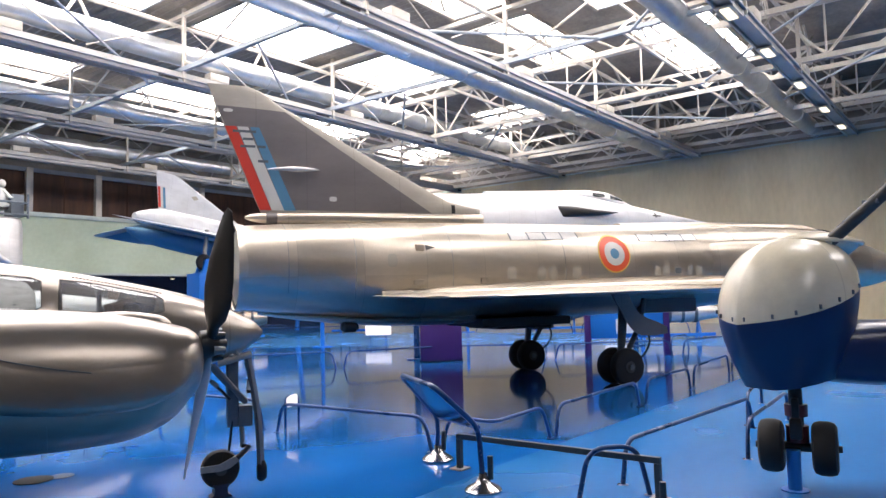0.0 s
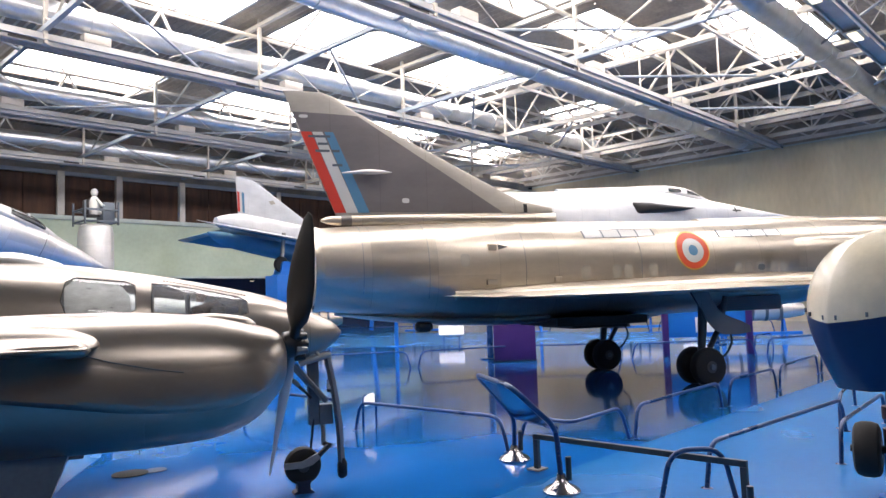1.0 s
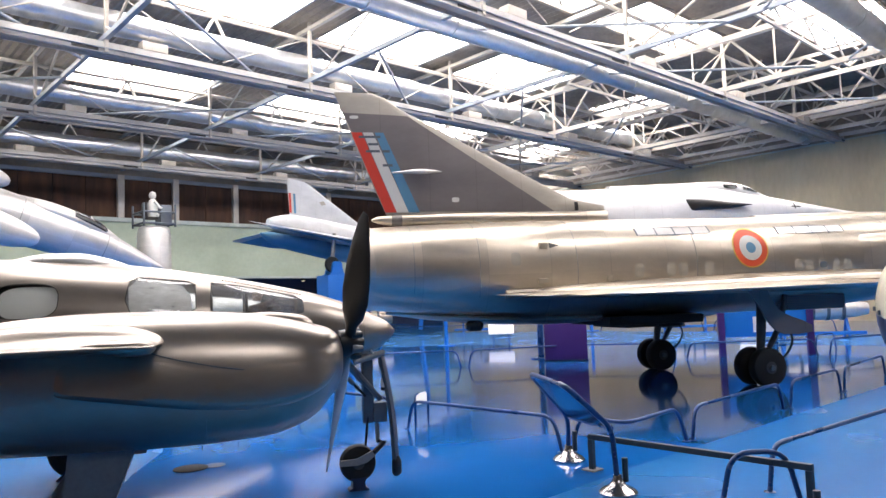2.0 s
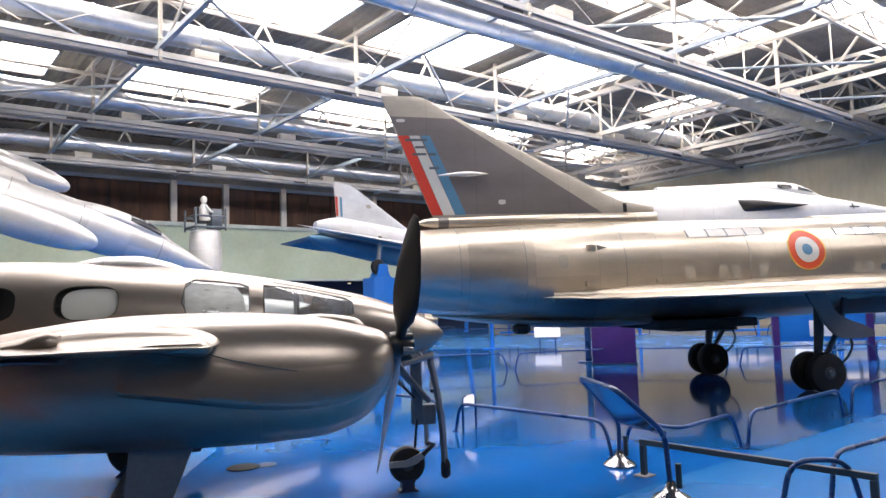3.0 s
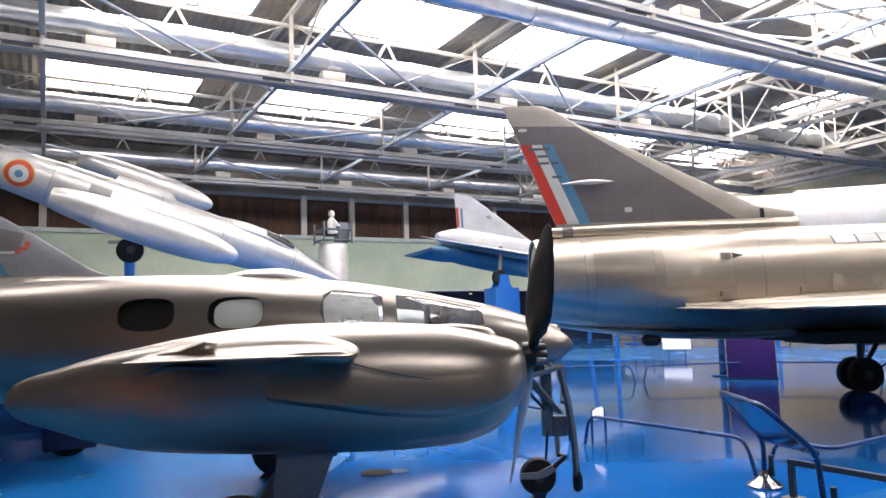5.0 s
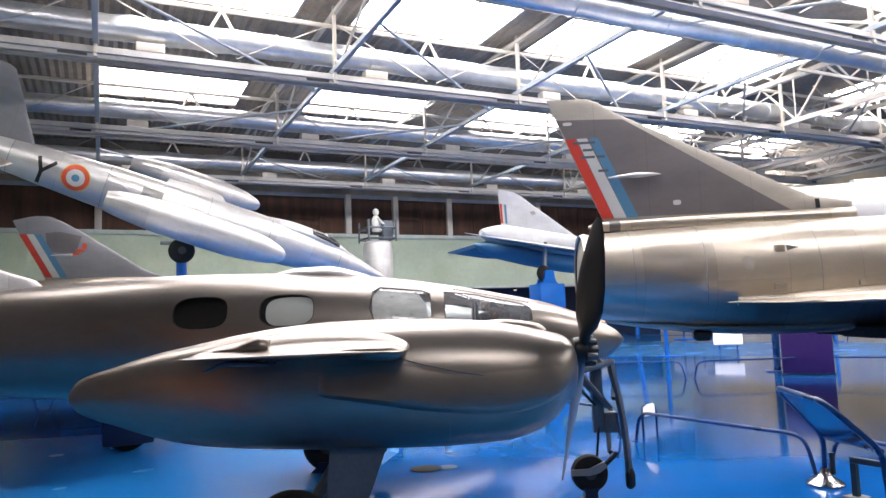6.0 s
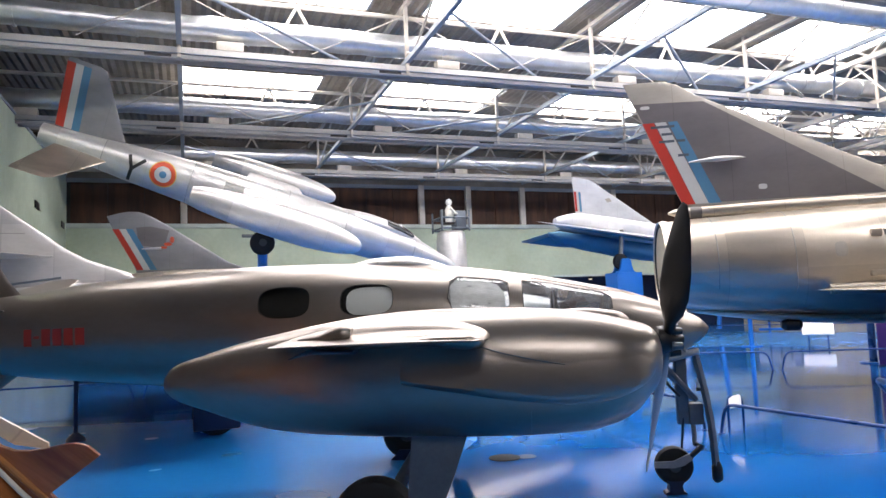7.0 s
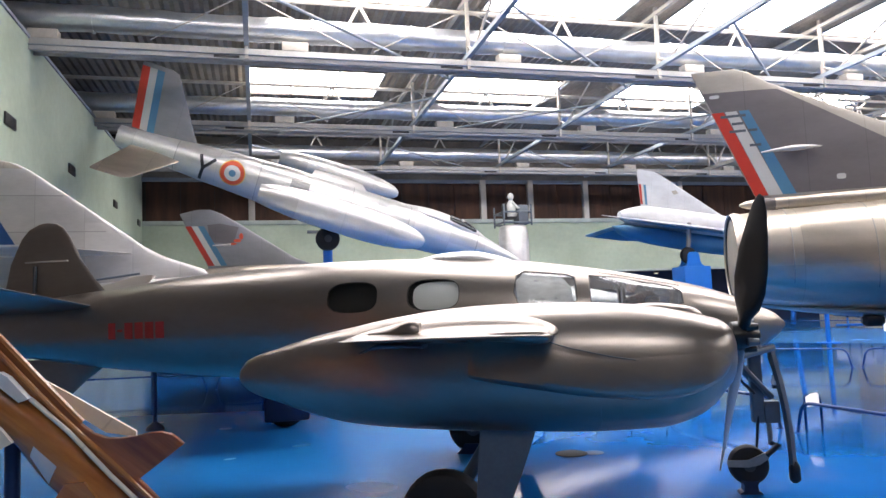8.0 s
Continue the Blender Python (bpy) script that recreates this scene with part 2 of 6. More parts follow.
def rounded(pts, radius, steps=5):
    """A polyline with its inner corners rounded off."""
    pts = [Vector(p) for p in pts]
    out = [pts[0]]
    for a, b, c in zip(pts, pts[1:], pts[2:]):
        u, w = (a - b), (c - b)
        k = min(radius, u.length * 0.49, w.length * 0.49)
        p, q = b + u.normalized() * k, b + w.normalized() * k
        for i in range(steps + 1):
            s = i / steps
            out.append(p * (1 - s) ** 2 + b * 2 * s * (1 - s) + q * s * s)
    return out + [pts[-1]]


def add_lathe(bm, profile, axis="z", at=(0, 0, 0), sides=24):
    """profile: rows of (along the axis, radius)."""
    rings = []
    for h, r in profile:
        ring = []
        for k in range(sides):
            a = 2 * math.pi * k / sides
            c, s = r * math.cos(a), r * math.sin(a)
            ring.append(Vector(at) + Vector({"z": (c, s, h), "x": (h, c, s), "y": (c, h, s)}[axis]))
        rings.append(ring)
    return bridge_rings(bm, rings)


def lathe(profile, axis="z", at=(0, 0, 0), sides=24):
    return add_lathe(bmesh.new(), profile, axis, at, sides)


def smooth_rows(rows):
    """Monotone cubic through rows of (x, values...). Returns f(x) -> values."""
    rows = sorted(rows)
    x = np.array([r[0] for r in rows], float)
    y = np.array([r[1:] for r in rows], float)
    h = np.diff(x)[:, None]
    s = np.diff(y, axis=0) / h
    d = np.zeros_like(y)
    for i in range(1, len(x) - 1):
        w1, w2 = 2 * h[i] + h[i - 1], h[i] + 2 * h[i - 1]
        ok = s[i - 1] * s[i] > 0
        with np.errstate(all="ignore"):
            d[i] = np.where(ok, (w1 + w2) / (w1 / s[i - 1] + w2 / s[i]), 0)
    d[0], d[-1] = s[0], s[-1]

    def f(t):
        t = min(max(t, x[0]), x[-1])
        i = min(max(int(np.searchsorted(x, t)) - 1, 0), len(x) - 2)
        k = h[i][0]
        u = (t - x[i]) / k
        return (y[i] * (1 + 2 * u) * (1 - u) ** 2 + d[i] * k * u * (1 - u) ** 2 + y[i + 1] * u * u * (3 - 2 * u) + d[i + 1] * k * u * u * (u - 1))
    return f


class Hull:
    """A body lofted along x through rows of (x, top, bottom, half width); p: how boxy the sections are."""

    def __init__(self, rows, p=2.2):
        self.f, self.p = smooth_rows(rows), p
        self.x0, self.x1 = min(r[0] for r in rows), max(r[0] for r in rows)

    def point(self, x, a):
        top, bot, hw = self.f(x)
        c, s = math.cos(a), math.sin(a)
        e = 2 / self.p
        return Vector((x, hw * math.copysign(abs(c) ** e, c), (top + bot) / 2 + (top - bot) / 2 * math.copysign(abs(s) ** e, s)))

    def y(self, x, z):
        top, bot, hw = self.f(x)
        k = min(abs((z - (top + bot) / 2) / max((top - bot) / 2, 1e-4)), 1)
        return hw * (1 - k ** self.p) ** (1 / self.p)

    def mesh(self, nx=60, ring=40, hole=None, cap=True, a0=None, grow=0.0):
        bm = bmesh.new()
        rows = []
        for i in range(nx + 1):
            u = i / nx
            u = 0.5 - 0.5 * math.cos(math.pi * u) if a0 is None else u
            x = self.x0 + (self.x1 - self.x0) * (0.35 * u + 0.65 * i / nx)
            rows.append([bm.verts.new(self.point(x, 2 * math.pi * k / ring)) for k in range(ring)])
        for a, b in zip(rows, rows[1:]):
            for k in range(ring):
                j = (k + 1) % ring
                c = (a[k].co + b[j].co) / 2
                if hole and hole(c):
                    continue
                bm.faces.new((a[k], a[j], b[j], b[k]))
        if cap:
            bm.faces.new(rows[0])
            bm.faces.new(rows[-1][::-1])
        return bm


class Blade:
    """A wing or fin through rows of (span, leading x, trailing x, offset, thickness). upright: the span is z, else y."""

    def __init__(self, rows, upright=False):
        self.rows, self.upright = sorted(rows), upright
        r = np.array(self.rows, float)
        self.at = lambda s: [float(np.interp(s, r[:, 0], r[:, k])) for k in (1, 2, 3, 4)]

    @staticmethod
    def shape(u):
        return 1.9 * math.sqrt(max(u, 0)) * (1 - u) ** 0.85 * 0.66 + 0.02

    def y(self, x, z):
        le, te, off, th = self.at(z)
        u = min(max((le - x) / max(le - te, 1e-4), 0), 1)
        return th / 2 * self.shape(u)

    def mesh(self, n=14, steps=2):
        rings = []
        lo, hi = self.rows[0][0], self.rows[-1][0]
        spans = sorted({r[0] for r in self.rows} | {lo + (hi - lo) * i / (8 * steps) for i in range(8 * steps + 1)})
        us = [0.5 - 0.5 * math.cos(math.pi * i / n) for i in range(n + 1)]
        for s in spans:
            le, te, off, th = self.at(s)
            ring = []
            for u, side in [(u, 1) for u in us] + [(u, -1) for u in us[-2:0:-1]]:
                x, w = le + (te - le) * u, off + side * th / 2 * self.shape(u)
                ring.append((x, w, s) if self.upright else (x, s, w))
            rings.append(ring)
        return bridge_rings(bmesh.new(), rings)


def patch(surface, outline, side=-1, proud=0.006, rings=5, band=0.0, fine=6):
    """A marking, pane or, with band, a frame of that width that follows a Hull or an upright Blade. outline: (x, z) points of a convex shape."""
    pts = [Vector(p) for p in outline]
    full = []
    for a, b in zip(pts, pts[1:] + pts[:1]):
        full += [a.lerp(b, k / fine) for k in range(fine)]
    c = sum(full, Vector((0, 0))) / len(full)
    bm = bmesh.new()

    def vert(q, lift):
        return bm.verts.new((q.x, side * (surface.y(q.x, q.y) + lift), q.y))
    if band:
        outer = []
        for q in full:
            d = q - c
            outer.append(q + d.normalized() * band)
        levels = [(full, -0.012), (full, proud), (outer, proud), (outer, -0.012)]
        rows = [[vert(q, lift) for q in ring] for ring, lift in levels]
    else:
        rows = [[vert(c.lerp(q, k / rings), proud) for q in full] for k in range(1, rings + 1)]
        mid = vert(c, proud)
        for i in range(len(full)):
            bm.faces.new((mid, rows[0][i], rows[0][(i + 1) % len(full)]))
    for a, b in zip(rows, rows[1:]):
        for i in range(len(full)):
            j = (i + 1) % len(full)
            bm.faces.new((a[i], a[j], b[j], b[i]))
    return bm


def slab(outline, ya, yb):
    """A flat piece with the given (x, z) outline between two y planes."""
    return bridge_rings(bmesh.new(), [[(x, y, z) for x, z in outline] for y in (ya, yb)])


def grown(shape, d):
    """A convex outline pushed outward by about d."""
    c = sum((Vector(p) for p in shape), Vector((0, 0))) / len(shape)
    return [tuple(Vector(p) + (Vector(p) - c).normalized() * d) for p in shape]


def disc(cx, cz, r, n=10):
    return [(cx + r * math.cos(2 * math.pi * k / n), cz + r * math.sin(2 * math.pi * k / n)) for k in range(n)]


def oval(cx, cz, w, h, n=28, p=3.4):
    out = []
    for k in range(n):
        a = 2 * math.pi * k / n
        c, s = math.cos(a), math.sin(a)
        out.append((cx + w / 2 * math.copysign(abs(c) ** (2 / p), c), cz + h / 2 * math.copysign(abs(s) ** (2 / p), s)))
    return out


def roundel(surface, cx, cz, r, parent, side=-1, yellow=True):
    rings = [("roundel_rim", M_YELLOW, 1.0), ("roundel_red_ring", M_ORANGE, 0.93), ("roundel_white_ring", M_STRIPE_W, 0.62), ("roundel_blue_disc", M_STRIPE_B, 0.27)]
    for i, (name, mat, k) in enumerate(rings):
        if i or yellow:
            part(name, patch(surface, disc(cx, cz, r * k, 28), side, 0.006 + 0.003 * i, fine=1), mat, parent)


def wheel(parent, at, r, w, axis="y", name="wheel", hub=M_HUB):
    """A tyre with a rim and a hub under it."""
    prof = [(-w / 2, r * 0.55), (-w / 2, r * 0.8), (-w * 0.42, r * 0.93), (-w * 0.2, r * 0.995), (0, r), (w * 0.2, r * 0.995), (w * 0.42, r * 0.93), (w / 2, r * 0.8), (w / 2, r * 0.55)]
    ty = part(name, lathe(prof, axis, at, 28), M_RUBBER, parent, "black rubber tyre")
    rim = [(-w * 0.52, r * 0.2), (-w * 0.52, r * 0.3), (-w * 0.44, r * 0.35), (-w * 0.5, r * 0.56), (w * 0.5, r * 0.56), (w * 0.44, r * 0.35), (w * 0.52, r * 0.3), (w * 0.52, r * 0.2)]
    part("rim", lathe(rim, axis, at, 20), hub, ty, "metal wheel rim")
    return ty


def plan(ox, oy, deg, z=0.0):
    """The pose of a thing whose x axis points along deg in plan."""
    return pose(ox, oy, z, 0, 0, deg)


# ---------------------------------------------------------------- hall
X0, X1, Y0, Y1 = -6.0, 39.0, -12.0, 40.0
XR = -16.0            # the roof runs on past the west wall
ROOF, WALL_TOP = 11.5, 9.3
BEAMS = [-3.0, 5.1, 12.6, 20.9, 28.9, 37.0]
BAYS = [-0.4 + 6.65 * k for k in range(6)]

tagged(part("floor", box((XR - 0.4, Y0 - 0.4, -0.4), (X1 + 0.4, 46, 0)), M_FLOOR, smooth=False), "dark blue glossy painted hall floor", "floor", kind="structure")


def sheet(name, outline, z, mat, label):
    bm = bmesh.new()
    lo = [bm.verts.new((x, y, 0)) for x, y in outline]
    hi = [bm.verts.new((x, y, z)) for x, y in outline]
    bm.faces.new(hi)
    for i in range(len(lo)):
        j = (i + 1) % len(lo)
        bm.faces.new((lo[i], lo[j], hi[j], hi[i]))
    return tagged(part(name, bm, mat, smooth=False), label, "floor", kind="structure")


sheet("walkway_1", [(X0, Y0), (X1, Y0), (X1, 4.0), (14.0, 4.05), (6.0, 4.1), (4.8, 4.05), (0.3, 4.15), (2.6, 7.9), (3.3, 8.9), (4.6, 12), (X0, 15)], 0.004, M_WALK, "light blue painted visitor walkway")
sheet("walkway_2", [(22.8, 5.4), (28.0, 5.5), (27.8, 10), (28.6, 20), (26.6, 30), (20, 39.8), (9, 39.8), (17.0, 22.5), (21.7, 15.4), (22.6, 8.2)], 0.004, M_WALK, "light blue painted visitor walkway")

ww = tagged(part("wall_west", box((X0 - 0.4, 12.0, 0), (X0, 43.3, WALL_TOP)), M_GREEN, smooth=False), "pale green painted hall wall ending below the roof", "wall", kind="structure")
part("wall_cap", box((X0 - 0.44, 12.0, WALL_TOP), (X0 + 0.05, Y1, WALL_TOP + 0.09), 0.01), M_STEEL_D, ww)
# unseen wall, added dark so the metal reflects less here
tagged(part("wall_west_dark", box((X0 - 0.4, Y0, 0), (X0, 11.998, ROOF)), M_UNSEEN_WEST, smooth=False), "dark wall out of view, added to darken reflections", "wall", kind="structure")
we = tagged(part("wall_east", box((X1, Y0, 0), (X1 + 0.4, 43.3, 9.1)), M_BEIGE, smooth=False), "beige stained hall wall", "wall", kind="structure")
part("gable", box((X1 + 0.05, Y0, 9.1), (X1 + 0.4, 43.3, ROOF)), M_ROOF, we, "grey-brown gable sheets above the beige wall", smooth=False)
part("wall_cap", box((X1 - 0.05, Y0, 9.08), (X1 - 0.002, Y1, 9.16), 0.01), M_TRIM, we)
# unseen wall, its tone chosen to keep metal reflections dark
tagged(part("wall_south", box((XR - 0.4, Y0 - 0.4, 0), (X1 + 0.4, Y0, ROOF)), M_SOUTH, smooth=False), "plain dim brown wall out of view, toned for reflections", "wall", kind="structure")
tagged(part("wall_annex_west", box((XR - 0.4, Y0, 0), (XR, 43.3, ROOF)), M_GABLE, smooth=False), "dark wall of the annex behind the green wall", "wall", kind="structure")
tagged(part("wall_annex_north", box((XR, Y1 + 0.002, 0), (X0 - 0.402, Y1 + 0.3, ROOF)), M_GABLE, smooth=False), "dark end wall of the annex", "wall", kind="structure")
# far wall: a low recess, a green band, a band of brown panels between posts, a dark head
wn_ = tagged(part("wall_north", box((X0, Y1, 3.6), (X1, Y1 + 0.3, 6.7)), M_GREEN, smooth=False), "pale green wall band below brown panels", "wall", kind="structure")
part("trim", box((X0, Y1 - 0.12, 6.62), (X1, Y1 - 0.002, 6.86), 0.02), M_TRIM, wn_)
part("lower_edge", box((X0, Y1 - 0.06, 3.52), (X1, Y1 - 0.002, 3.66), 0.01), M_TRIM, wn_)
part("head", box((X0, Y1, 9.2), (X1, Y1 + 0.3, ROOF)), M_ROOF, wn_)
part("back_panel", box((X0, Y1 + 0.14, 6.7), (X1, Y1 + 0.3, 9.2)), M_DARK, wn_)
for p in BAYS + [15.9]:
    part("post", box((p - 0.17, Y1 - 0.16, 6.862), (p + 0.17, Y1 + 0.13, 9.2), 0.02), M_STEEL, wn_)
for a, b in zip([X0] + sorted(BAYS + [15.9]), sorted(BAYS + [15.9]) + [X1]):
    k = max(1, round((b - a) / 1.6))
    for i in range(k):
        u, v = a + 0.18 + (b - a - 0.36) * i / k, a + 0.18 + (b - a - 0.36) * (i + 1) / k
        part("panel", box((u + 0.015, Y1 + 0.04, 6.87), (v - 0.015, Y1 + 0.12, 9.0), 0.01), M_BROWN, wn_, smooth=False)
part("rail_head", box((X0, Y1 - 0.1, 9.0), (X1, Y1 + 0.12, 9.2), 0.01), M_STEEL_D, wn_)
tagged(part("wall_recess", box((X0, 43.0, 0), (X1, 43.3, 3.6)), M_NAVY, smooth=False), "navy blue wall of the recess below the gallery", "wall", kind="structure")
tagged(part("ceiling_recess", box((X0, Y1 + 0.3, 3.6), (X1, 43.3, 3.75)), M_NAVY, smooth=False), "dark underside of the gallery", "ceiling", kind="structure")
for y in (19.2, 25.2, 32.6, 38.9, 13.0):
    v = tagged(part("wall_vent", box((X0 + 0.002, y - 0.4, 6.5), (X0 + 0.05, y + 0.4, 6.8), 0.01), M_BLACK), "small black vent opening in green wall", "vent", "vents along the green wall")
for x in (9.0, 21.8, 3.0):
    v = tagged(part("wall_vent", box((x - 0.45, Y1 - 0.05, 6.12), (x + 0.45, Y1 - 0.002, 6.3), 0.01), M_GEAR), "grey slotted vent in green wall", "vent", "vents along the green wall")

# roof: corrugated sheets with frosted skylights in rows, plus panes added for light
ROWS = [(28.4, 31.8, [(-0.5 + 8.3 * k, 5.1 + 8.3 * k) for k in range(5)]),
        # last pane of this row is added to light the east wall
        (18.6, 21.8, [(0.4 + 6.75 * k, 5.3 + 6.75 * k) for k in range(4)] + [(30.5, 34.0)]),
        # western panes of the next two rows are unseen, added for overhead light
        (12.2, 14.5, [(-5.5, -1.8), (-0.9, 4.5), (5.8, 12.0), (13.4, 19.6), (20.9, 26.4)]),
        (7.3, 10.3, [(0.5, 5.0), (6.5, 13.0), (15.6, 22.2), (24.3, 31.0)]),
        # these two southern rows are unseen, added to light the near sides
        (-1.0, 2.2, [(9.5, 12.5), (16.0, 21.0), (24.5, 28.0)]),
        (-9.0, -6.4, [(-3.5, 2.5), (15.5, 20.5), (23.5, 28.5)])]


def corrugated(bm, xa, xb, ya, yb, pitch=0.3):
    n = max(1, round((xb - xa) / pitch))
    prev = None
    for i in range(n * 2 + 1):
        x = xa + (xb - xa) * i / (2 * n)
        z = ROOF + (0.07 if i % 2 else 0.0)
        cur = (bm.verts.new((x, ya, z)), bm.verts.new((x, yb, z)))
        if prev:
            bm.faces.new((prev[0], cur[0], cur[1], prev[1]))
        prev = cur


bm = bmesh.new()
ycur = Y0 - 0.4
for ya, yb, spans in sorted(ROWS):
    corrugated(bm, XR - 0.4, X1 + 0.4, ycur, ya)
    xcur = XR - 0.4
    for xa, xb in spans:
        corrugated(bm, xcur, xa, ya, yb)
        xcur = xb
    corrugated(bm, xcur, X1 + 0.4, ya, yb)
    ycur = yb
corrugated(bm, XR - 0.4, X1 + 0.4, ycur, Y1 + 0.4)
add_box(bm, (XR - 0.4, Y0 - 0.4, ROOF + 0.35), (X1 + 0.4, Y1 + 0.4, ROOF + 0.5))
tagged(part("ceiling", bm, M_ROOF, smooth=False), "grey-brown corrugated roof sheets", "ceiling", kind="structure")
for ya, yb, spans in ROWS:
    for xa, xb in spans:
        sk = thing("skylight", pose(xa, ya, ROOF), "bright frosted roof skylight between corrugated sheets, some added for light", "skylight", "skylights in the roof")
        part("pane", box((0, 0, 0.03), (xb - xa, yb - ya, 0.05)), M_PANE, sk, smooth=False)
        for y in (0.0, yb - ya):
            part("edge_flashing", box((-0.05, y - 0.06, -0.05), (xb - xa + 0.05, y + 0.06, 0.028)), M_ROOF, sk, smooth=False)
        for i in range(4):
            x = (xb - xa) * i / 3
            part("glazing_bar", box((x - 0.03, 0, -0.03), (x + 0.03, yb - ya, 0.026)), M_STEEL_D, sk, smooth=False)

# light troughs, ducts and girders along x
for y in BEAMS:
    tr = thing("cable_trough", pose(0, y, 9.0), "grey-white painted steel trough hanging under the roof", "beam", "troughs under the roof")
    prof = [(-0.25, 0.0), (-0.2, 0.0), (-0.2, 0.1), (0.2, 0.1), (0.2, 0.0), (0.25, 0.0), (0.25, 0.33), (0.2, 0.33), (0.2, 0.16), (-0.2, 0.16), (-0.2, 0.33), (-0.25, 0.33)]
    bm = bridge_rings(bmesh.new(), [[(x, a, b) for a, b in prof] for x in (XR + 0.01, X1 - 0.01)])
    part("channel", bm, M_TROUGH, tr, smooth=False)
    for side in (-1, 1):
        part("flange", box((XR + 0.012, side * 0.29 - 0.04, 0.12), (X1 - 0.012, side * 0.29 + 0.04, 0.14)), M_STEEL_D, tr, smooth=False)
    part("cable_run", tube([(XR + 0.02, 0, 0.26), (X1 - 0.02, 0, 0.26)], 0.05, 6), M_BLACK, tr)
    for k in range(-1, 7):
        x = 1.6 + 6.65 * k - 2.6
        part("junction_box", box((x + 1.6, -0.26, 0.332), (x + 2.35, 0.1, 0.6), 0.02), M_STEEL, tr)
        part("vent_slot", box((x - 0.3, -0.254, 0.03), (x + 0.4, -0.25, 0.11)), M_BLACK, tr)
    du = thing("air_duct", pose(0, y + 0.1, 10.05) if y > 15 else pose(0, y + 1.6, 9.55), "silver foil wrapped round air duct", "duct", "ducts under the roof")
    bm = bmesh.new()
    pts, x, rnd = [], XR + 0.02, random.Random(int(y * 10))
    while x < X1 - 0.02:
        pts.append((x, rnd.uniform(-0.015, 0.015), rnd.uniform(-0.02, 0.02)))
        x += 0.55
    pts.append((X1 - 0.02, 0, 0))
    add_tube(bm, pts, [0.36 + rnd.uniform(-0.012, 0.012) for _ in pts], 20)
    part("pipe", bm, M_DUCT, du)
    for k in range(-3, 15):
        part("band", lathe([(-0.03, 0.37), (-0.03, 0.385), (0.03, 0.385), (0.03, 0.37)], "x", (X0 + 1.5 + 3 * k, 0, 0), 20), M_DUCT, du)
    gi = thing("roof_girder", pose(0, y, 0), "white painted tubular roof girder with hangers", "girder", "girders under the roof")
    part("top_tube", tube([(XR + 0.01, 0, 10.95), (X1 - 0.01, 0, 10.95)], 0.075, 8), M_STEEL, gi)
    for bx in BAYS:
        part("hanger", box((bx - 0.05, -0.32, 9.02), (bx + 0.05, -0.2, ROOF)), M_STEEL, gi, smooth=False)
        mid = bx + 3.32
        for s in (-1, 1):
            part("strut", tube([(mid, 0, 10.95), (mid + s * 0.8, 0, ROOF)], 0.05, 6), M_STEEL, gi)
            part("strut", tube([(mid, 0, 10.95), (mid + s * 0.35, 0, 10.3)], 0.05, 6), M_STEEL, gi)

WEB = {}
for step in (1.6, 4.0):
    for sh in (1, -1):
        ob = part("web_strut", tube([(0, 0, 9.45 if sh > 0 else 11.25), (0, step, 11.25 if sh > 0 else 9.45)], 0.05 if step < 2 else 0.042, 6), M_STEEL)
        WEB[(step, sh)] = ob.data
        bpy.data.objects.remove(ob)
ob = part("web_post", tube([(0, 0, 9.45), (0, 0, 11.25)], 0.034, 6), M_STEEL)
WEB_POST = ob.data
bpy.data.objects.remove(ob)

# lattice trusses along y, with bracing between them
for i, x in enumerate(BAYS + [37.2]):
    tr = thing("roof_truss", pose(x, 0, 0), "white painted steel lattice roof truss", "truss", "trusses under the roof")
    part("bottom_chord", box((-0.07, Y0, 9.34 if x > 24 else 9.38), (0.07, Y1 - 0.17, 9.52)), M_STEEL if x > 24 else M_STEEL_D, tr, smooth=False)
    part("top_chord", box((-0.07, Y0, 11.2), (0.07, Y1 - 0.01, 11.32)), M_STEEL, tr, smooth=False)
    dense = x > 24
    step = 1.6 if dense else 4.0
    y = Y0
    while y < Y1 - 2 * step:
        for d, sh in ((0, 1), (step, -1)):
            st = new("web_strut", WEB[(step, sh)])
            st.parent, st.location = tr, (0, y + d, 0)
        if dense:
            st = new("web_post", WEB_POST)
            st.parent, st.location = tr, (0, y, 0)
        y += 2 * step
for i, (x, y, s) in enumerate([(x, y, s) for x in BAYS[:-1] for y, s in ((2.0, 1), (9.0, -1), (16.8, 1), (24.9, -1), (33.0, 1))]):
    a, b = (y, y + 6) if s > 0 else (y + 6, y)
    single("roof_brace", tube([(x, a, 9.43), (x + 6.65, b, 9.43)], 0.045, 6), M_STEEL_D, "grey steel diagonal roof brace", "brace", "braces under the roof")
LIGHT = {}
for key, pts, r in (("up", [(0, 0, 0), (0, 1.4, 0.9)], 0.042), ("down", [(0, 0, 0.9), (0, 1.4, 0)], 0.042)):
    ob = part("web_strut", tube(pts, r, 5), M_STEEL)
    LIGHT[key] = ob.data
    bpy.data.objects.remove(ob)
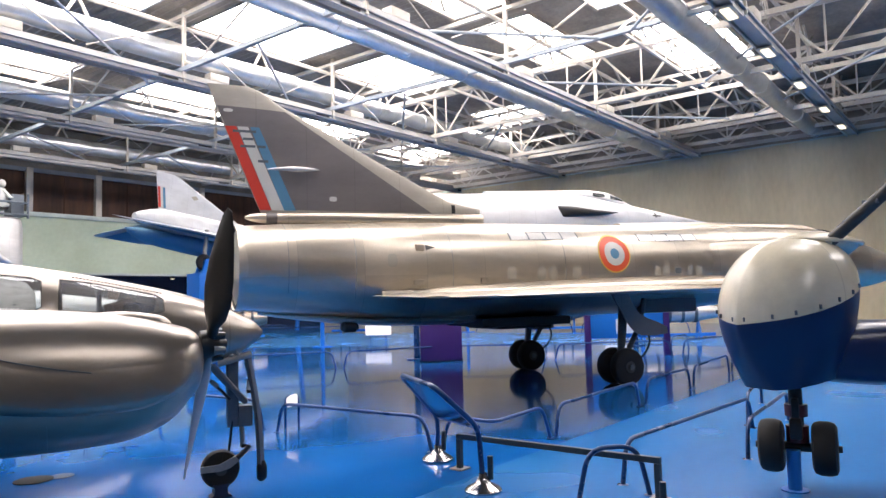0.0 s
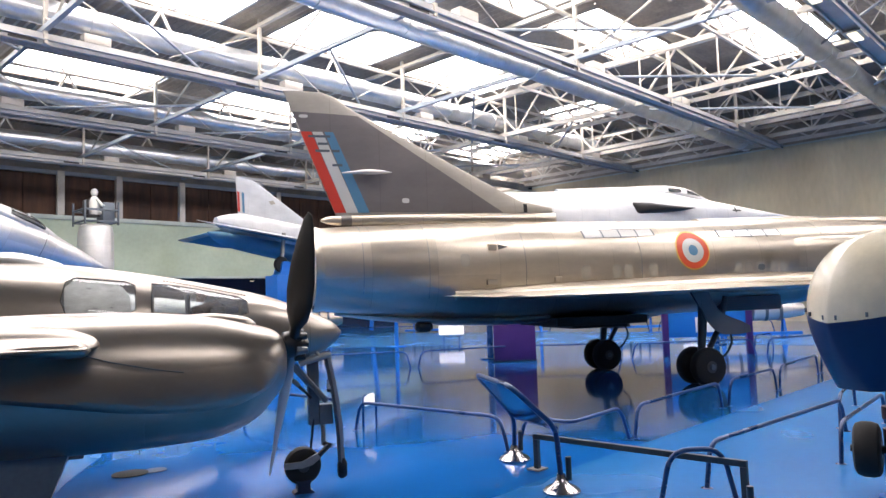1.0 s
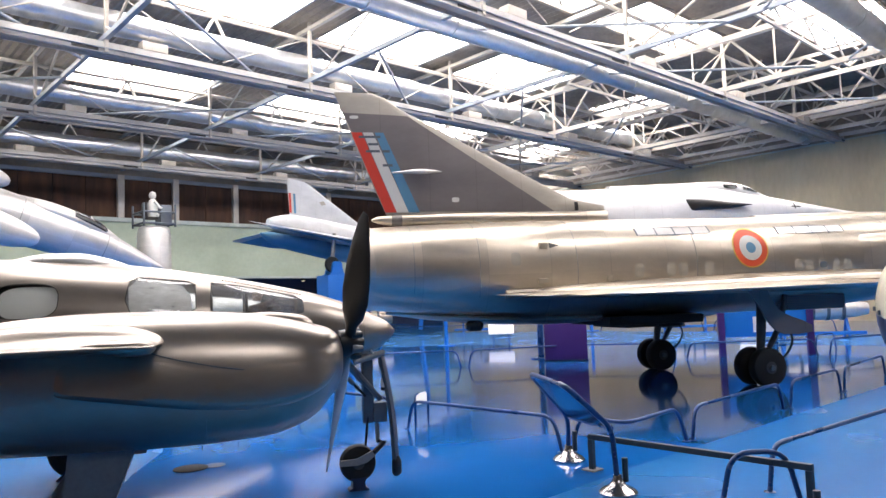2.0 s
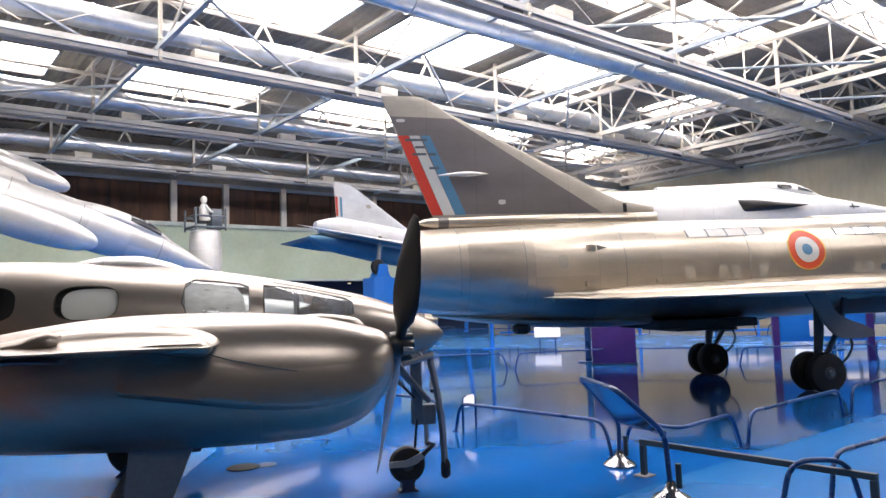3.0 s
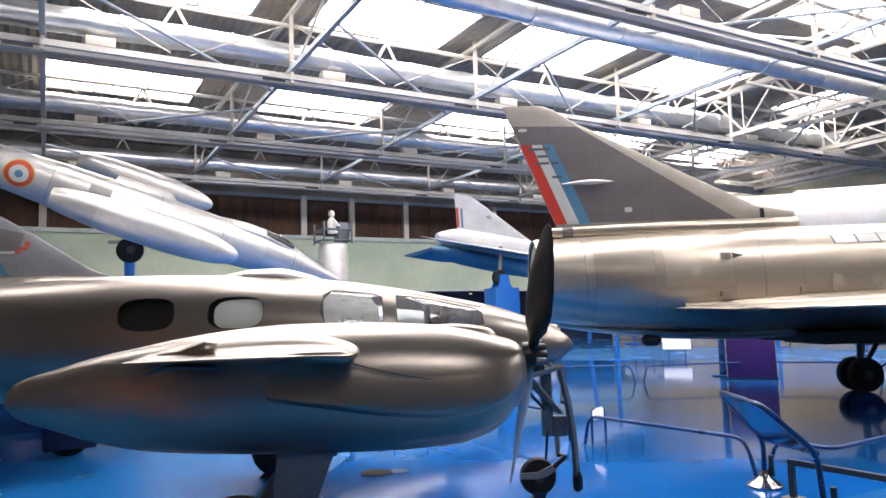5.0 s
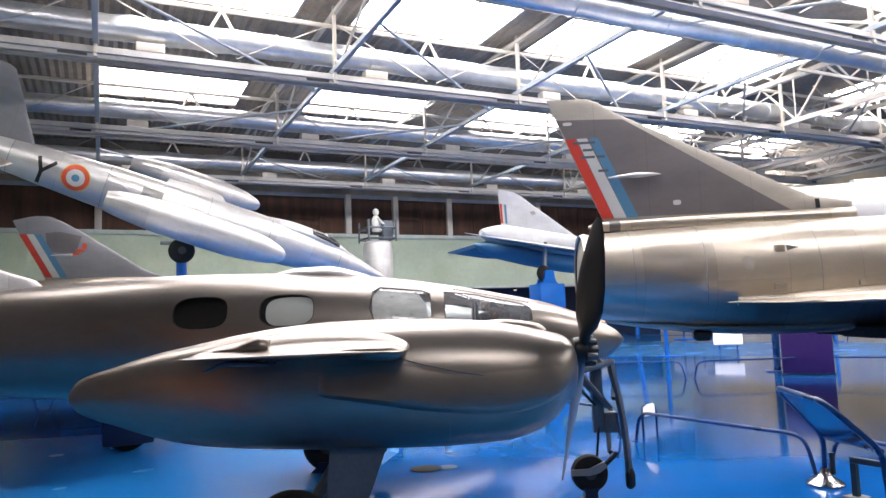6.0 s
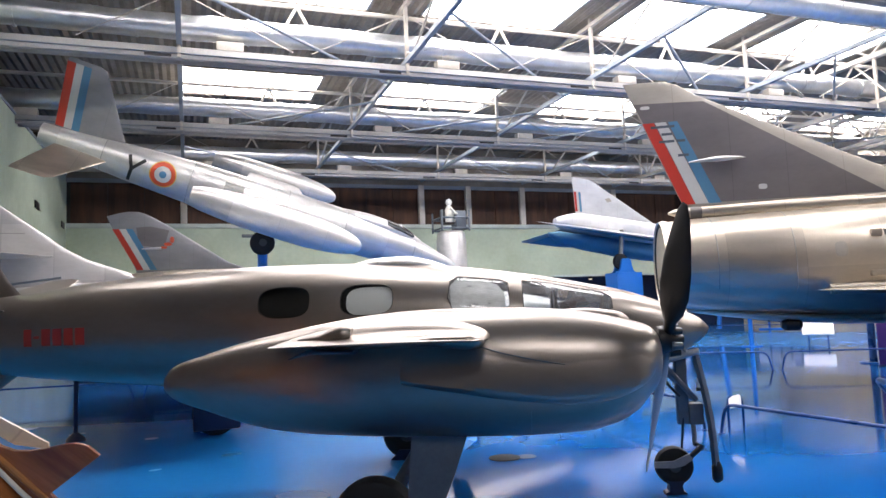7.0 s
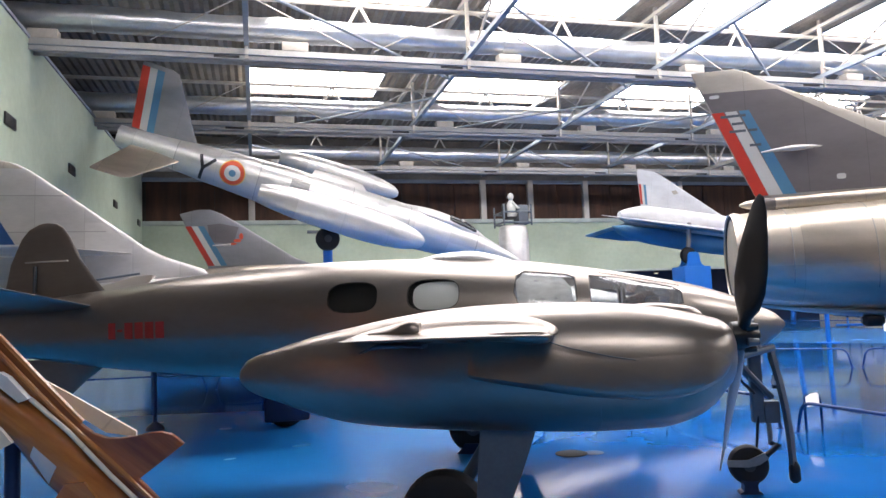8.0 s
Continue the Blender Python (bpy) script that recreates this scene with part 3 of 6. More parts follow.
for x, ya, yb, z in ((23.0, 1.5, 24.0, 10.2), (29.6, -2.0, 26.0, 10.0), (35.0, -4.0, 30.0, 9.7), (38.2, -6.0, 34.0, 9.25)):
    tr = thing("light_truss", pose(x, 0, z), "thin white painted steel lattice purlin", "truss", "purlins under the roof")
    part("chord", box((-0.05, ya, -0.1), (0.05, yb, 0.08)), M_STEEL, tr, smooth=False)
    part("chord", box((-0.05, ya, 0.84), (0.05, yb, 0.97)), M_STEEL, tr, smooth=False)
    y = ya
    while y < yb - 2.8:
        for d, key in ((0, "up"), (1.4, "down")):
            st = new("web_strut", LIGHT[key])
            st.parent, st.location = tr, (0, y + d, 0)
        y += 2.8
for y, xa, xb, z in ((9.0, 21.0, 38.9, 10.1), (16.6, 22.0, 38.9, 10.0), (1.2, 20.0, 38.9, 10.1), (24.6, 24.0, 38.9, 9.9)):
    tr = thing("cross_truss", pose(xa, y, z, 0, 0, -90), "thin white painted steel cross truss", "truss", "purlins under the roof")
    part("chord", box((-0.04, 0, -0.05), (0.04, xb - xa, 0.05)), M_STEEL, tr, smooth=False)
    part("chord", box((-0.04, 0, 0.86), (0.04, xb - xa, 0.95)), M_STEEL, tr, smooth=False)
    u = 0.0
    while u < xb - xa - 2.8:
        for d, key in ((0, "up"), (1.4, "down")):
            st = new("web_strut", LIGHT[key])
            st.parent, st.location = tr, (0, u + d, 0)
        u += 2.8
for x in (19.0, 23.0, 27.5, 32.0, 36.0):
    lp = thing("trough_lamp", pose(x, 5.1, 8.92), "pale yellow lit lamp under the trough", "lamp", "lamps under the trough")
    part("lamp_body", box((-0.5, -0.24, 0.03), (0.5, 0.24, 0.082), 0.01), M_STEEL, lp)
    part("lamp_cover", box((-0.42, -0.12, -0.01), (0.42, 0.12, 0.03), 0.01), M_LAMP, lp)

for x in BAYS:
    for y in BEAMS[1:]:
        rd = random.Random(int(x * 7 + y * 3))
        for s in (-1, 1):
            single("tie_rod", tube([(x + s * 0.05, y - 0.27, 10.9), (x + s * rd.uniform(2.4, 3.2), y - 0.27, 9.42)], 0.018, 5), M_STEEL, "thin white steel tie rod", "tie rod", "tie rods under the roof")


# ---------------------------------------------------------------- twin-engined propeller aircraft
def twin():
    t = thing("twin_propeller_aircraft", plan(3.86, 5.54, -25), "silver twin-engined propeller aircraft with oval cabin windows and clipped wings", "aircraft")
    body = Hull([(-8.3, 1.72, 1.52, 0.03), (-8.0, 1.80, 1.45, 0.12), (-7.25, 1.90, 1.36, 0.22), (-6.6, 1.98, 1.28, 0.32), (-6.06, 2.03, 1.21, 0.39),
                 (-5.3, 2.11, 1.14, 0.49), (-4.56, 2.15, 1.08, 0.56), (-3.67, 2.18, 1.0, 0.61), (-2.9, 2.17, 0.96, 0.63), (-2.0, 2.11, 0.95, 0.63), (-1.3, 2.01, 0.97, 0.60),
                 (-0.76, 1.90, 1.03, 0.52), (-0.38, 1.81, 1.1, 0.43), (-0.12, 1.72, 1.18, 0.34), (0.13, 1.61, 1.26, 0.23), (0.26, 1.54, 1.34, 0.14), (0.34, 1.46, 1.42, 0.03)], 2.3)
    w1, w2 = oval(-3.37, 1.82, 0.45, 0.262, p=3.0), oval(-2.64, 1.815, 0.45, 0.262, p=3.0)
    side = [(-1.90, 1.70), (-1.94, 1.80), (-1.92, 1.95), (-1.86, 1.985), (-1.50, 1.945), (-1.43, 1.915), (-1.42, 1.72), (-1.47, 1.69)]
    front = [(-1.30, 1.685), (-1.305, 1.93), (-1.1, 1.905), (-0.62, 1.80), (-0.55, 1.76), (-0.55, 1.66), (-0.62, 1.64)]

    def inside(q, shape):
        n, hit = len(shape), False
        for i in range(n):
            (xa, za), (xb, zb) = shape[i], shape[(i + 1) % n]
            if (za > q.z) != (zb > q.z) and q.x < (xb - xa) * (q.z - za) / (zb - za) + xa:
                hit = not hit
        return hit
    openings = [grown(o, 0.012) for o in (w1, w2, side, front)]
    hull = part("fuselage", body.mesh(420, 200, lambda q: abs(q.y) > 0.2 and any(inside(q, o) for o in openings)), M_SILVER, t, "dull silver painted fuselage")
    lining = Hull([(-4.4, 2.08, 1.2, 0.5), (-2.9, 2.12, 1.06, 0.58), (-2.05, 2.07, 1.05, 0.585)], 2.3)
    part("cabin_lining", lining.mesh(12, 40), M_DARK, hull, "dark cabin lining")
    for sd in (-1, 1):
        for nm, sh, b in (("cabin_window", w1, 0.03), ("cabin_window", w2, 0.03), ("side_window", side, 0.028), ("windscreen", front, 0.022)):
            fr = part(nm, patch(body, sh, sd, 0.002, band=b, fine=3), M_SILVER, t)
            pane = part("pane", patch(body, sh, sd, -0.006, fine=3), M_GLASS if nm == "cabin_window" else M_PERSPEX, fr, "clear pane" if nm == "cabin_window" else "perspex pane with a painted pale reflection")
            part("seal", patch(body, sh, sd, 0.003, band=0.006, fine=3), M_BLACK, fr, "black rubber seal")
            pane.visible_shadow = False
    for k in range(26):
        x = -1.22 + 0.026 * k
        top, bot, hw = body.f(x)
        z = top - 0.05
        part("roof_rivet", box((x, -body.y(x, z) - 0.003, z - 0.006), (x + 0.016, -body.y(x, z) + 0.01, z + 0.006)), M_BLACK, hull, smooth=False)
    # white sheet standing in for light seen through the far window
    part("window_backing", patch(body, oval(-2.6, 1.80, 0.44, 0.25, p=3.0), -1, -0.016, fine=3), M_PAPER, t, "white sheet for the light seen through the cabin")
    part("window_backing", patch(body, [(-1.91, 1.69), (-1.93, 1.9), (-1.86, 1.975), (-1.62, 1.945), (-1.52, 1.90), (-1.46, 1.82), (-1.455, 1.70)], -1, -0.03, fine=3), M_PAPER, t, "pale card behind the side window")
    for k, (x, w) in enumerate(((-1.84, 0.04), (-1.785, 0.03), (-1.68, 0.05), (-1.62, 0.03))):
        part("card_line", patch(body, [(x, 1.79), (x, 1.80), (x + w, 1.80), (x + w, 1.79)], -1, -0.031, fine=2), M_GEAR, t)
    # cockpit
    inner_rows = [(x, body.f(x)[0] - 0.02, body.f(x)[1] + 0.02, body.f(x)[2] - 0.02) for x in (-1.98, -1.7, -1.4, -1.1, -0.85, -0.62, -0.48)]
    part("cockpit_lining", Hull(inner_rows, 2.3).mesh(80, 110, lambda q: abs(q.y) > 0.15 and any(inside(q, grown(o, 0.03)) for o in (side, front))), M_GEAR_L, hull, "pale grey cockpit lining")
    part("cockpit_floor", box((-2.0, -0.45, 1.28), (-0.6, 0.45, 1.34)), M_GEAR_L, t)
    part("instrument_panel", box((-0.86, -0.4, 1.5), (-0.72, 0.4, 1.73), 0.05), M_DARK, t, "dark instrument panel")
    for y in (-0.24, 0.24):
        s = part("seat", add_box(box((-1.55, y - 0.2, 1.42), (-1.12, y + 0.2, 1.54), 0.04), (-1.62, y - 0.2, 1.5), (-1.5, y + 0.2, 1.86), 0.05), M_LEATHER, t, "brown leather pilot seat")
        part("control_wheel", lathe([(-0.012, 0.10), (-0.012, 0.125), (0.012, 0.125), (0.012, 0.10)], "x", (-1.02, y, 1.72), 20), M_BLACK, t)
        part("control_column", tube([(-0.86, y, 1.45), (-1.02, y, 1.72)], 0.018, 8), M_BLACK, t)
    part("coaming", add_tube(bmesh.new(), [(-0.95, -0.42, 1.68), (-0.8, -0.25, 1.73), (-0.78, 0.25, 1.73), (-0.95, 0.42, 1.68)], 0.05, 10), M_LEATHER, t)
    bub = Hull([(-3.0, 2.14, 2.05, 0.02), (-2.86, 2.17, 2.05, 0.12), (-2.6, 2.215, 2.05, 0.22), (-2.38, 2.22, 2.05, 0.22), (-2.14, 2.17, 2.03, 0.15), (-2.0, 2.12, 2.02, 0.03)], 2)
    part("astrodome", bub.mesh(24, 24), M_ALU2, t, "shiny clear roof blister")
    # registration shown as plain bars
    x = -5.884
    for w, zlo, zhi in ((0.085, 1.52, 1.675), (0.06, 1.588, 1.612), (0.095, 1.52, 1.675), (0.095, 1.52, 1.675), (0.095, 1.52, 1.675), (0.095, 1.52, 1.675)):
        part("registration_bar", patch(body, [(x, zlo), (x, zhi), (x + w, zhi), (x + w, zlo)], -1, 0.004, fine=3), M_RED, t, "red painted registration bar")
        x += w + 0.023
    # tail
    fin = Blade([(1.78, -5.4, -7.45, 0, 0.17), (1.86, -5.62, -7.45, 0, 0.165), (1.905, -5.88, -7.45, 0, 0.16), (1.935, -6.08, -7.43, 0, 0.155), (2.017, -6.215, -7.41, 0, 0.15), (2.145, -6.33, -7.376, 0, 0.14), (2.337, -6.475, -7.334, 0, 0.125),
                 (2.602, -6.625, -7.205, 0, 0.1), (2.70, -6.70, -7.11, 0, 0.08), (2.747, -6.78, -7.0, 0, 0.06), (2.76, -6.86, -6.94, 0, 0.02)], True)
    part("rudder_tab", box((-7.1, -0.075, 2.335), (-6.6, -0.055, 2.35), 0.003), M_ALU2, t, "pale trim strip on the fin")
    part("fin", fin.mesh(14, 2), M_SILVER, t, "rounded silver fin")
    part("rudder_hinge", tube([(-7.0, -0.05, 2.02), (-7.0, -0.05, 2.3)], 0.02, 6), M_GEAR, t)
    vent = Blade([(0.95, -6.6, -6.7, 0, 0.03), (1.1, -6.42, -6.95, 0, 0.06), (1.32, -6.1, -7.3, 0, 0.1)], True)
    part("ventral_fin", vent.mesh(), M_SILVER, t, "small fin below the tail")
    for sd in (-1, 1):
        tp = Blade([(sd * 0.1, -6.02, -7.4, 1.80, 0.12), (sd * 1.0, -6.5, -7.38, 2.02, 0.1), (sd * 2.1, -6.95, -7.34, 2.28, 0.07), (sd * 2.2, -7.05, -7.25, 2.3, 0.03)])
        part("tailplane", tp.mesh(), M_SILVER, t, "silver tailplane")
    # nacelles, wings, propellers, main wheels
    for sd in (-1, 1):
        y0 = sd * 1.75
        nac = Hull([(-3.86, 1.30, 1.22, 0.02), (-3.80, 1.37, 1.16, 0.06), (-3.53, 1.46, 1.06, 0.14), (-3.28, 1.53, 0.98, 0.20), (-3.02, 1.58, 0.92, 0.25), (-2.69, 1.64, 0.885, 0.31), (-2.28, 1.69, 0.865, 0.36),
                    (-1.9, 1.705, 0.855, 0.395), (-1.5, 1.70, 0.85, 0.405), (-0.96, 1.66, 0.87, 0.39), (-0.76, 1.625, 0.92, 0.365), (-0.62, 1.58, 1.0, 0.32), (-0.54, 1.555, 1.09, 0.27), (-0.48, 1.51, 1.16, 0.2), (-0.45, 1.45, 1.24, 0.1)], 2.2)
        off = pose(0, y0, 0)
        np_ = part("nacelle", nac.mesh(110, 56), M_SILVER, t, "silver engine nacelle", m=off)
        scoop = Hull([(-1.2, 1.66, 1.55, 0.03), (-0.95, 1.675, 1.55, 0.09), (-0.76, 1.655, 1.52, 0.11), (-0.68, 1.635, 1.52, 0.09), (-0.64, 1.60, 1.54, 0.05)], 2.4)
        part("air_scoop", scoop.mesh(20, 24), M_SILVER, np_)
        for k in range(3):
            part("drain_pipe", tube([(-1.35 + 0.22 * k, -0.1, 0.86), (-1.35 + 0.22 * k, -0.1, 0.825)], 0.004, 6), M_GEAR, np_)
        part("cowl_seam", tube([nac.point(-1.32, a * math.pi / 24) for a in range(-20, 14)], 0.003, 5), M_SILVER, np_)
        inner = Blade([(sd * 0.45, -1.15, -3.3, 1.38, 0.24), (sd * 1.45, -1.3, -3.1, 1.44, 0.24)])
        part("inner_wing", inner.mesh(), M_SILVER, t, "silver inner wing")
        # clipped wing stub: an arched root falling in a hollow curve to a thin lens-shaped tip
        rings = []
        for y, le, te, h, d in ((1.68, -1.42, -3.0, 0.19, 0.10), (1.95, -1.50, -2.96, 0.135, 0.06), (2.06, -1.54, -2.94, 0.118, 0.05), (2.10, -1.555, -2.935, 0.104, 0.045), (2.125, -1.565, -2.93, 0.075, 0.042),
                                (2.155, -1.572, -2.925, 0.052, 0.038), (2.20, -1.578, -2.92, 0.030, 0.034), (2.28, -1.583, -2.91, 0.019, 0.026), (2.38, -1.588, -2.895, 0.013, 0.018), (2.43, -1.60, -2.885, 0.010, 0.012), (2.45, -1.65, -2.83, 0.006, 0.006)):
            us = [0.5 - 0.5 * math.cos(math.pi * i / 26) for i in range(27)]
            rings.append([(le + (te - le) * u, sd * y, 1.512 + k * (h if k > 0 else d) * Blade.shape(u) / 0.53) for u, k in [(u, 1) for u in us] + [(u, -1) for u in us[-2:0:-1]]])
        wg = part("wing_stub", bridge_rings(bmesh.new(), rings), M_SILVER, t, "silver clipped outer wing stub with a thin edge")
        # upper cowl bulging out over the narrower lower cowl
        bm, grid = bmesh.new(), []
        upper = smooth_rows([(-2.14, 1.46), (-1.6, 1.47), (-1.25, 1.40), (-0.8, 1.42), (-0.52, 1.42)])
        lower = smooth_rows([(-2.14, 1.235), (-1.75, 1.165), (-1.4, 1.108), (-1.05, 1.08), (-0.85, 1.09), (-0.68, 1.14), (-0.56, 1.215), (-0.52, 1.27)])
        for i in range(49):
            x = -2.14 + 1.62 * i / 48
            row = []
            for j in range(15):
                v = j / 14
                z = upper(x)[0] * (1 - v) + lower(x)[0] * v
                ends = min(1.0, (x + 2.14) / 0.05, (-0.50 - x) / 0.12)
                lift = (-0.004 + 0.036 * (v / 0.86) ** 1.5 if v < 0.86 else 0.032 - 0.05 * ((v - 0.86) / 0.14) ** 2) * ends - 0.006 * (1 - ends)
                row.append(bm.verts.new((x, sd * (nac.y(x, z) + lift) + y0, z)))
            grid.append(row)
        for a, b in zip(grid, grid[1:]):
            for j in range(14):
                bm.faces.new((a[j], a[j + 1], b[j + 1], b[j]))
        part("upper_cowl", bm, M_SILVER, t, "bulged upper cowl side")
        part("wing_blister", Hull([(-2.78, 1.55, 1.5, 0.02), (-2.64, 1.575, 1.5, 0.05), (-2.55, 1.612, 1.5, 0.07), (-2.48, 1.628, 1.5, 0.075), (-2.43, 1.61, 1.5, 0.06)], 2.0).mesh(24, 24), M_SILVER, wg, m=pose(0, sd * 2.12, 0))
        part("leading_edge_block", Hull([(-2.0, 1.535, 1.49, 0.08), (-1.8, 1.555, 1.465, 0.13), (-1.68, 1.555, 1.455, 0.13), (-1.61, 1.535, 1.465, 0.10), (-1.585, 1.505, 1.49, 0.05)], 2.6).mesh(24, 26), M_SILVER, wg, "bright leading edge block", m=pose(0, sd * 2.28, 0))
        part("aileron_tab", Hull([(-2.80, 1.435, 1.425, 0.02), (-2.64, 1.49, 1.455, 0.1), (-2.38, 1.475, 1.45, 0.1)], 2.4).mesh(14, 18), M_GEAR, wg, m=pose(0, sd * 2.26, 0))
        seam = [(-1.62, 1.46), (-1.5, 1.42), (-1.25, 1.36), (-1.1, 1.335)]
        part("cowl_crease", tube(rounded([(x, sd * (nac.y(x, z) + 0.008) + y0, z) for x, z in seam], 0.05), 0.0035, 6), M_GEAR, wg)
        # propeller
        pr = part("propeller_hub", lathe([(-0.47, 0.04), (-0.46, 0.09), (-0.42, 0.095), (-0.37, 0.08), (-0.33, 0.05), (-0.29, 0.03)], "x", (0, y0, 1.44), 18), M_BLACK, t, "black propeller hub")
        for a in range(5):
            q = Vector((-0.38, y0 + 0.085 * math.cos(1.2 * a), 1.44 + 0.085 * math.sin(1.2 * a)))
            part("hub_clamp", tube([q, q + Vector((0.07, 0, 0.0))], [0.03, 0.022], 8), M_GEAR if a % 2 else M_BLACK, pr)
        for k in (1, -1):
            bm = bmesh.new()
            th = radians((41 if k > 0 else 27) if sd < 0 else 95)
            rings = []
            for r, c, tw, tk in ((0.08, 0.075, 70, 0.07), (0.16, 0.08, 60, 0.06), (0.26, 0.17, 46, 0.045), (0.42, 0.235, 36, 0.034), (0.62, 0.245, 29, 0.026), (0.82, 0.20, 24, 0.02), (0.99, 0.13, 21, 0.014), (1.07, 0.05, 20, 0.01)):
                ring = []
                for j in range(12):
                    a = 2 * math.pi * j / 12
                    u, w = (c if k > 0 else c * 0.7) / 2 * math.cos(a), tk / 2 * math.sin(a)
                    ct, st = math.cos(radians(tw)), math.sin(radians(tw))
                    px, pt = u * st + w * ct, u * ct - w * st
                    rad = Vector((0, -math.sin(th) * k, math.cos(th) * k))
                    tan = Vector((0, -math.cos(th) * k, -math.sin(th) * k))
                    ring.append(Vector((-0.39 + px - (0.1 * r if k < 0 else 0), y0, 1.44)) + rad * r + tan * pt)
                rings.append(ring)
            # blade k < 0 is coloured blue-grey for the light on it
            part("propeller_blade", bridge_rings(bm, rings), M_BLACK if k > 0 else M_STEEL_D, pr, "black blade" if k > 0 else "blade with a painted blue-grey sheen")
        # main leg and wheel
        wx, wy = -2.38, y0 + sd * 0.02
        if sd > 0:
            wx = -2.67
            part("wheel_stand", bridge_rings(bmesh.new(), [[(wx - a, wy - 0.12, z), (wx + a, wy - 0.12, z), (wx + a, wy + 0.12, z), (wx - a, wy + 0.12, z)] for a, z in ((0.2, 0.004), (0.14, 0.06), (0.1, 0.12))]), M_NAVY, t, "dark stand under the main wheel", smooth=False)
        wheel(t, (wx, wy, 0.30), 0.30, 0.2)
        leg = bmesh.new()
        bridge_rings(leg, [[(-2.1, y0 - 0.14, 0.92), (-1.72, y0 - 0.14, 0.92), (-1.72, y0 + 0.1, 0.92), (-2.1, y0 + 0.1, 0.92)], [(-2.13, y0 - 0.15, 0.6), (-1.84, y0 - 0.15, 0.6), (-1.84, y0 - 0.07, 0.6), (-2.13, y0 - 0.07, 0.6)],
                           [(-2.16, y0 - 0.16, 0.22), (-2.0, y0 - 0.16, 0.22), (-2.0, y0 - 0.12, 0.22), (-2.16, y0 - 0.12, 0.22)]])
        part("leg_fairing", leg, M_GEAR, t, "grey tapered leg fairing", smooth=False)
        part("main_leg", tube([(-2.0, y0 + 0.16, 0.9), (wx + 0.1, y0 + 0.17, 0.45), (wx, y0 + 0.16, 0.3)], 0.045, 10), M_GEAR, t)
        part("axle", tube([(wx, y0 - 0.14, 0.3), (wx, y0 + 0.2, 0.3)], 0.035, 10), M_GEAR_L, t)
    # nose leg
    wheel(t, (-0.04, 0, 0.245), 0.168, 0.12)
    part("wheel_chock", bridge_rings(bmesh.new(), [[(-0.04 - w, -0.06, z), (-0.04 + w, -0.06, z), (-0.04 + w, 0.06, z), (-0.04 - w, 0.06, z)] for w, z in ((0.095, 0.004), (0.085, 0.02), (0.06, 0.03), (0.055, 0.08), (0.075, 0.12))]), M_NAVY, t, "small dark pedestal under the nose wheel", smooth=False)
    part("nose_leg", box((0.02, -0.05, 0.6), (0.12, 0.05, 1.32), 0.015), M_GEAR, t, "broad grey nose leg")
    part("nose_leg_lower", tube([(0.145, -0.03, 0.7), (0.15, -0.03, 0.42)], 0.022, 10), M_GEAR_L, t)
    part("nose_leg_rod", tube([(0.06, -0.04, 0.66), (0.03, -0.05, 0.4)], 0.012, 8), M_BLACK, t)
    part("fork_arm", tube([(0.15, -0.05, 0.43), (0.20, -0.1, 0.43), (0.09, -0.1, 0.34)], 0.024, 8), M_BLACK, t)
    part("fork", bridge_rings(bmesh.new(), [[(x, -0.105, z - h), (x, -0.085, z - h), (x, -0.085, z + h), (x, -0.105, z + h)] for x, z, h in ((0.11, 0.345, 0.03), (0.03, 0.30, 0.04), (-0.06, 0.27, 0.03), (-0.22, 0.27, 0.026))]), M_GEAR_L, t, "pale fork band beside the nose wheel", smooth=False)
    part("drag_strut", tube([(-0.12, -0.12, 1.17), (0.17, -0.1, 0.82)], 0.026, 8), M_GEAR, t)
    part("drag_strut", tube([(-0.12, 0.12, 1.17), (0.17, 0.1, 0.82)], 0.026, 8), M_GEAR, t)
    part("retraction_rod", tube([(-0.14, -0.12, 1.04), (0.03, -0.1, 0.86)], 0.013, 8), M_BLACK, t)
    part("rod_sleeve", tube([(-0.13, -0.12, 1.03), (-0.08, -0.115, 0.98)], 0.022, 8), M_GEAR, t)
    part("torque_link", box((0.11, -0.07, 0.6), (0.24, 0.03, 0.79), 0.02), M_GEAR, t)
    part("link_arm", tube([(0.18, -0.1, 1.18), (0.215, -0.1, 1.04), (0.2, -0.1, 0.9)], 0.024, 8), M_BLACK, t)
    part("link_cap", tube([(0.215, -0.1, 1.01), (0.205, -0.1, 0.93)], 0.034, 10), M_PAPER, t, "pale link cap")
    part("nose_crossbar", tube([(-0.08, -0.15, 1.18), (0.08, -0.15, 1.225), (0.21, -0.13, 1.25)], [0.03, 0.034, 0.03], 10), M_GEAR_L, t, "pale crossbar over the nose leg")
    for a, b in (((-0.12, -0.2, 1.3), (-0.04, -0.2, 1.36)), ((-0.05, -0.2, 1.34), (0.06, -0.19, 1.31)), ((0.03, -0.19, 1.35), (0.10, -0.16, 1.24)), ((-0.08, -0.19, 1.28), (0.05, -0.16, 1.25))):
        part("nose_bracket", tube([a, b], 0.016, 8), M_TAN, t)
    door = rounded([(0.185, -0.12, 1.22), (0.24, -0.13, 0.92), (0.28, -0.13, 0.62), (0.295, -0.13, 0.22)], 0.2)
    bm = bmesh.new()
    rings = [[q + Vector((-0.035, 0, 0)), q + Vector((-0.01, -0.03, 0)), q + Vector((0.03, 0, 0)), q + Vector((0.0, 0.1, 0))] for q in door]
    part("nose_gear_door", bridge_rings(bm, rings), M_GEAR, t, "long curved grey nose gear door")
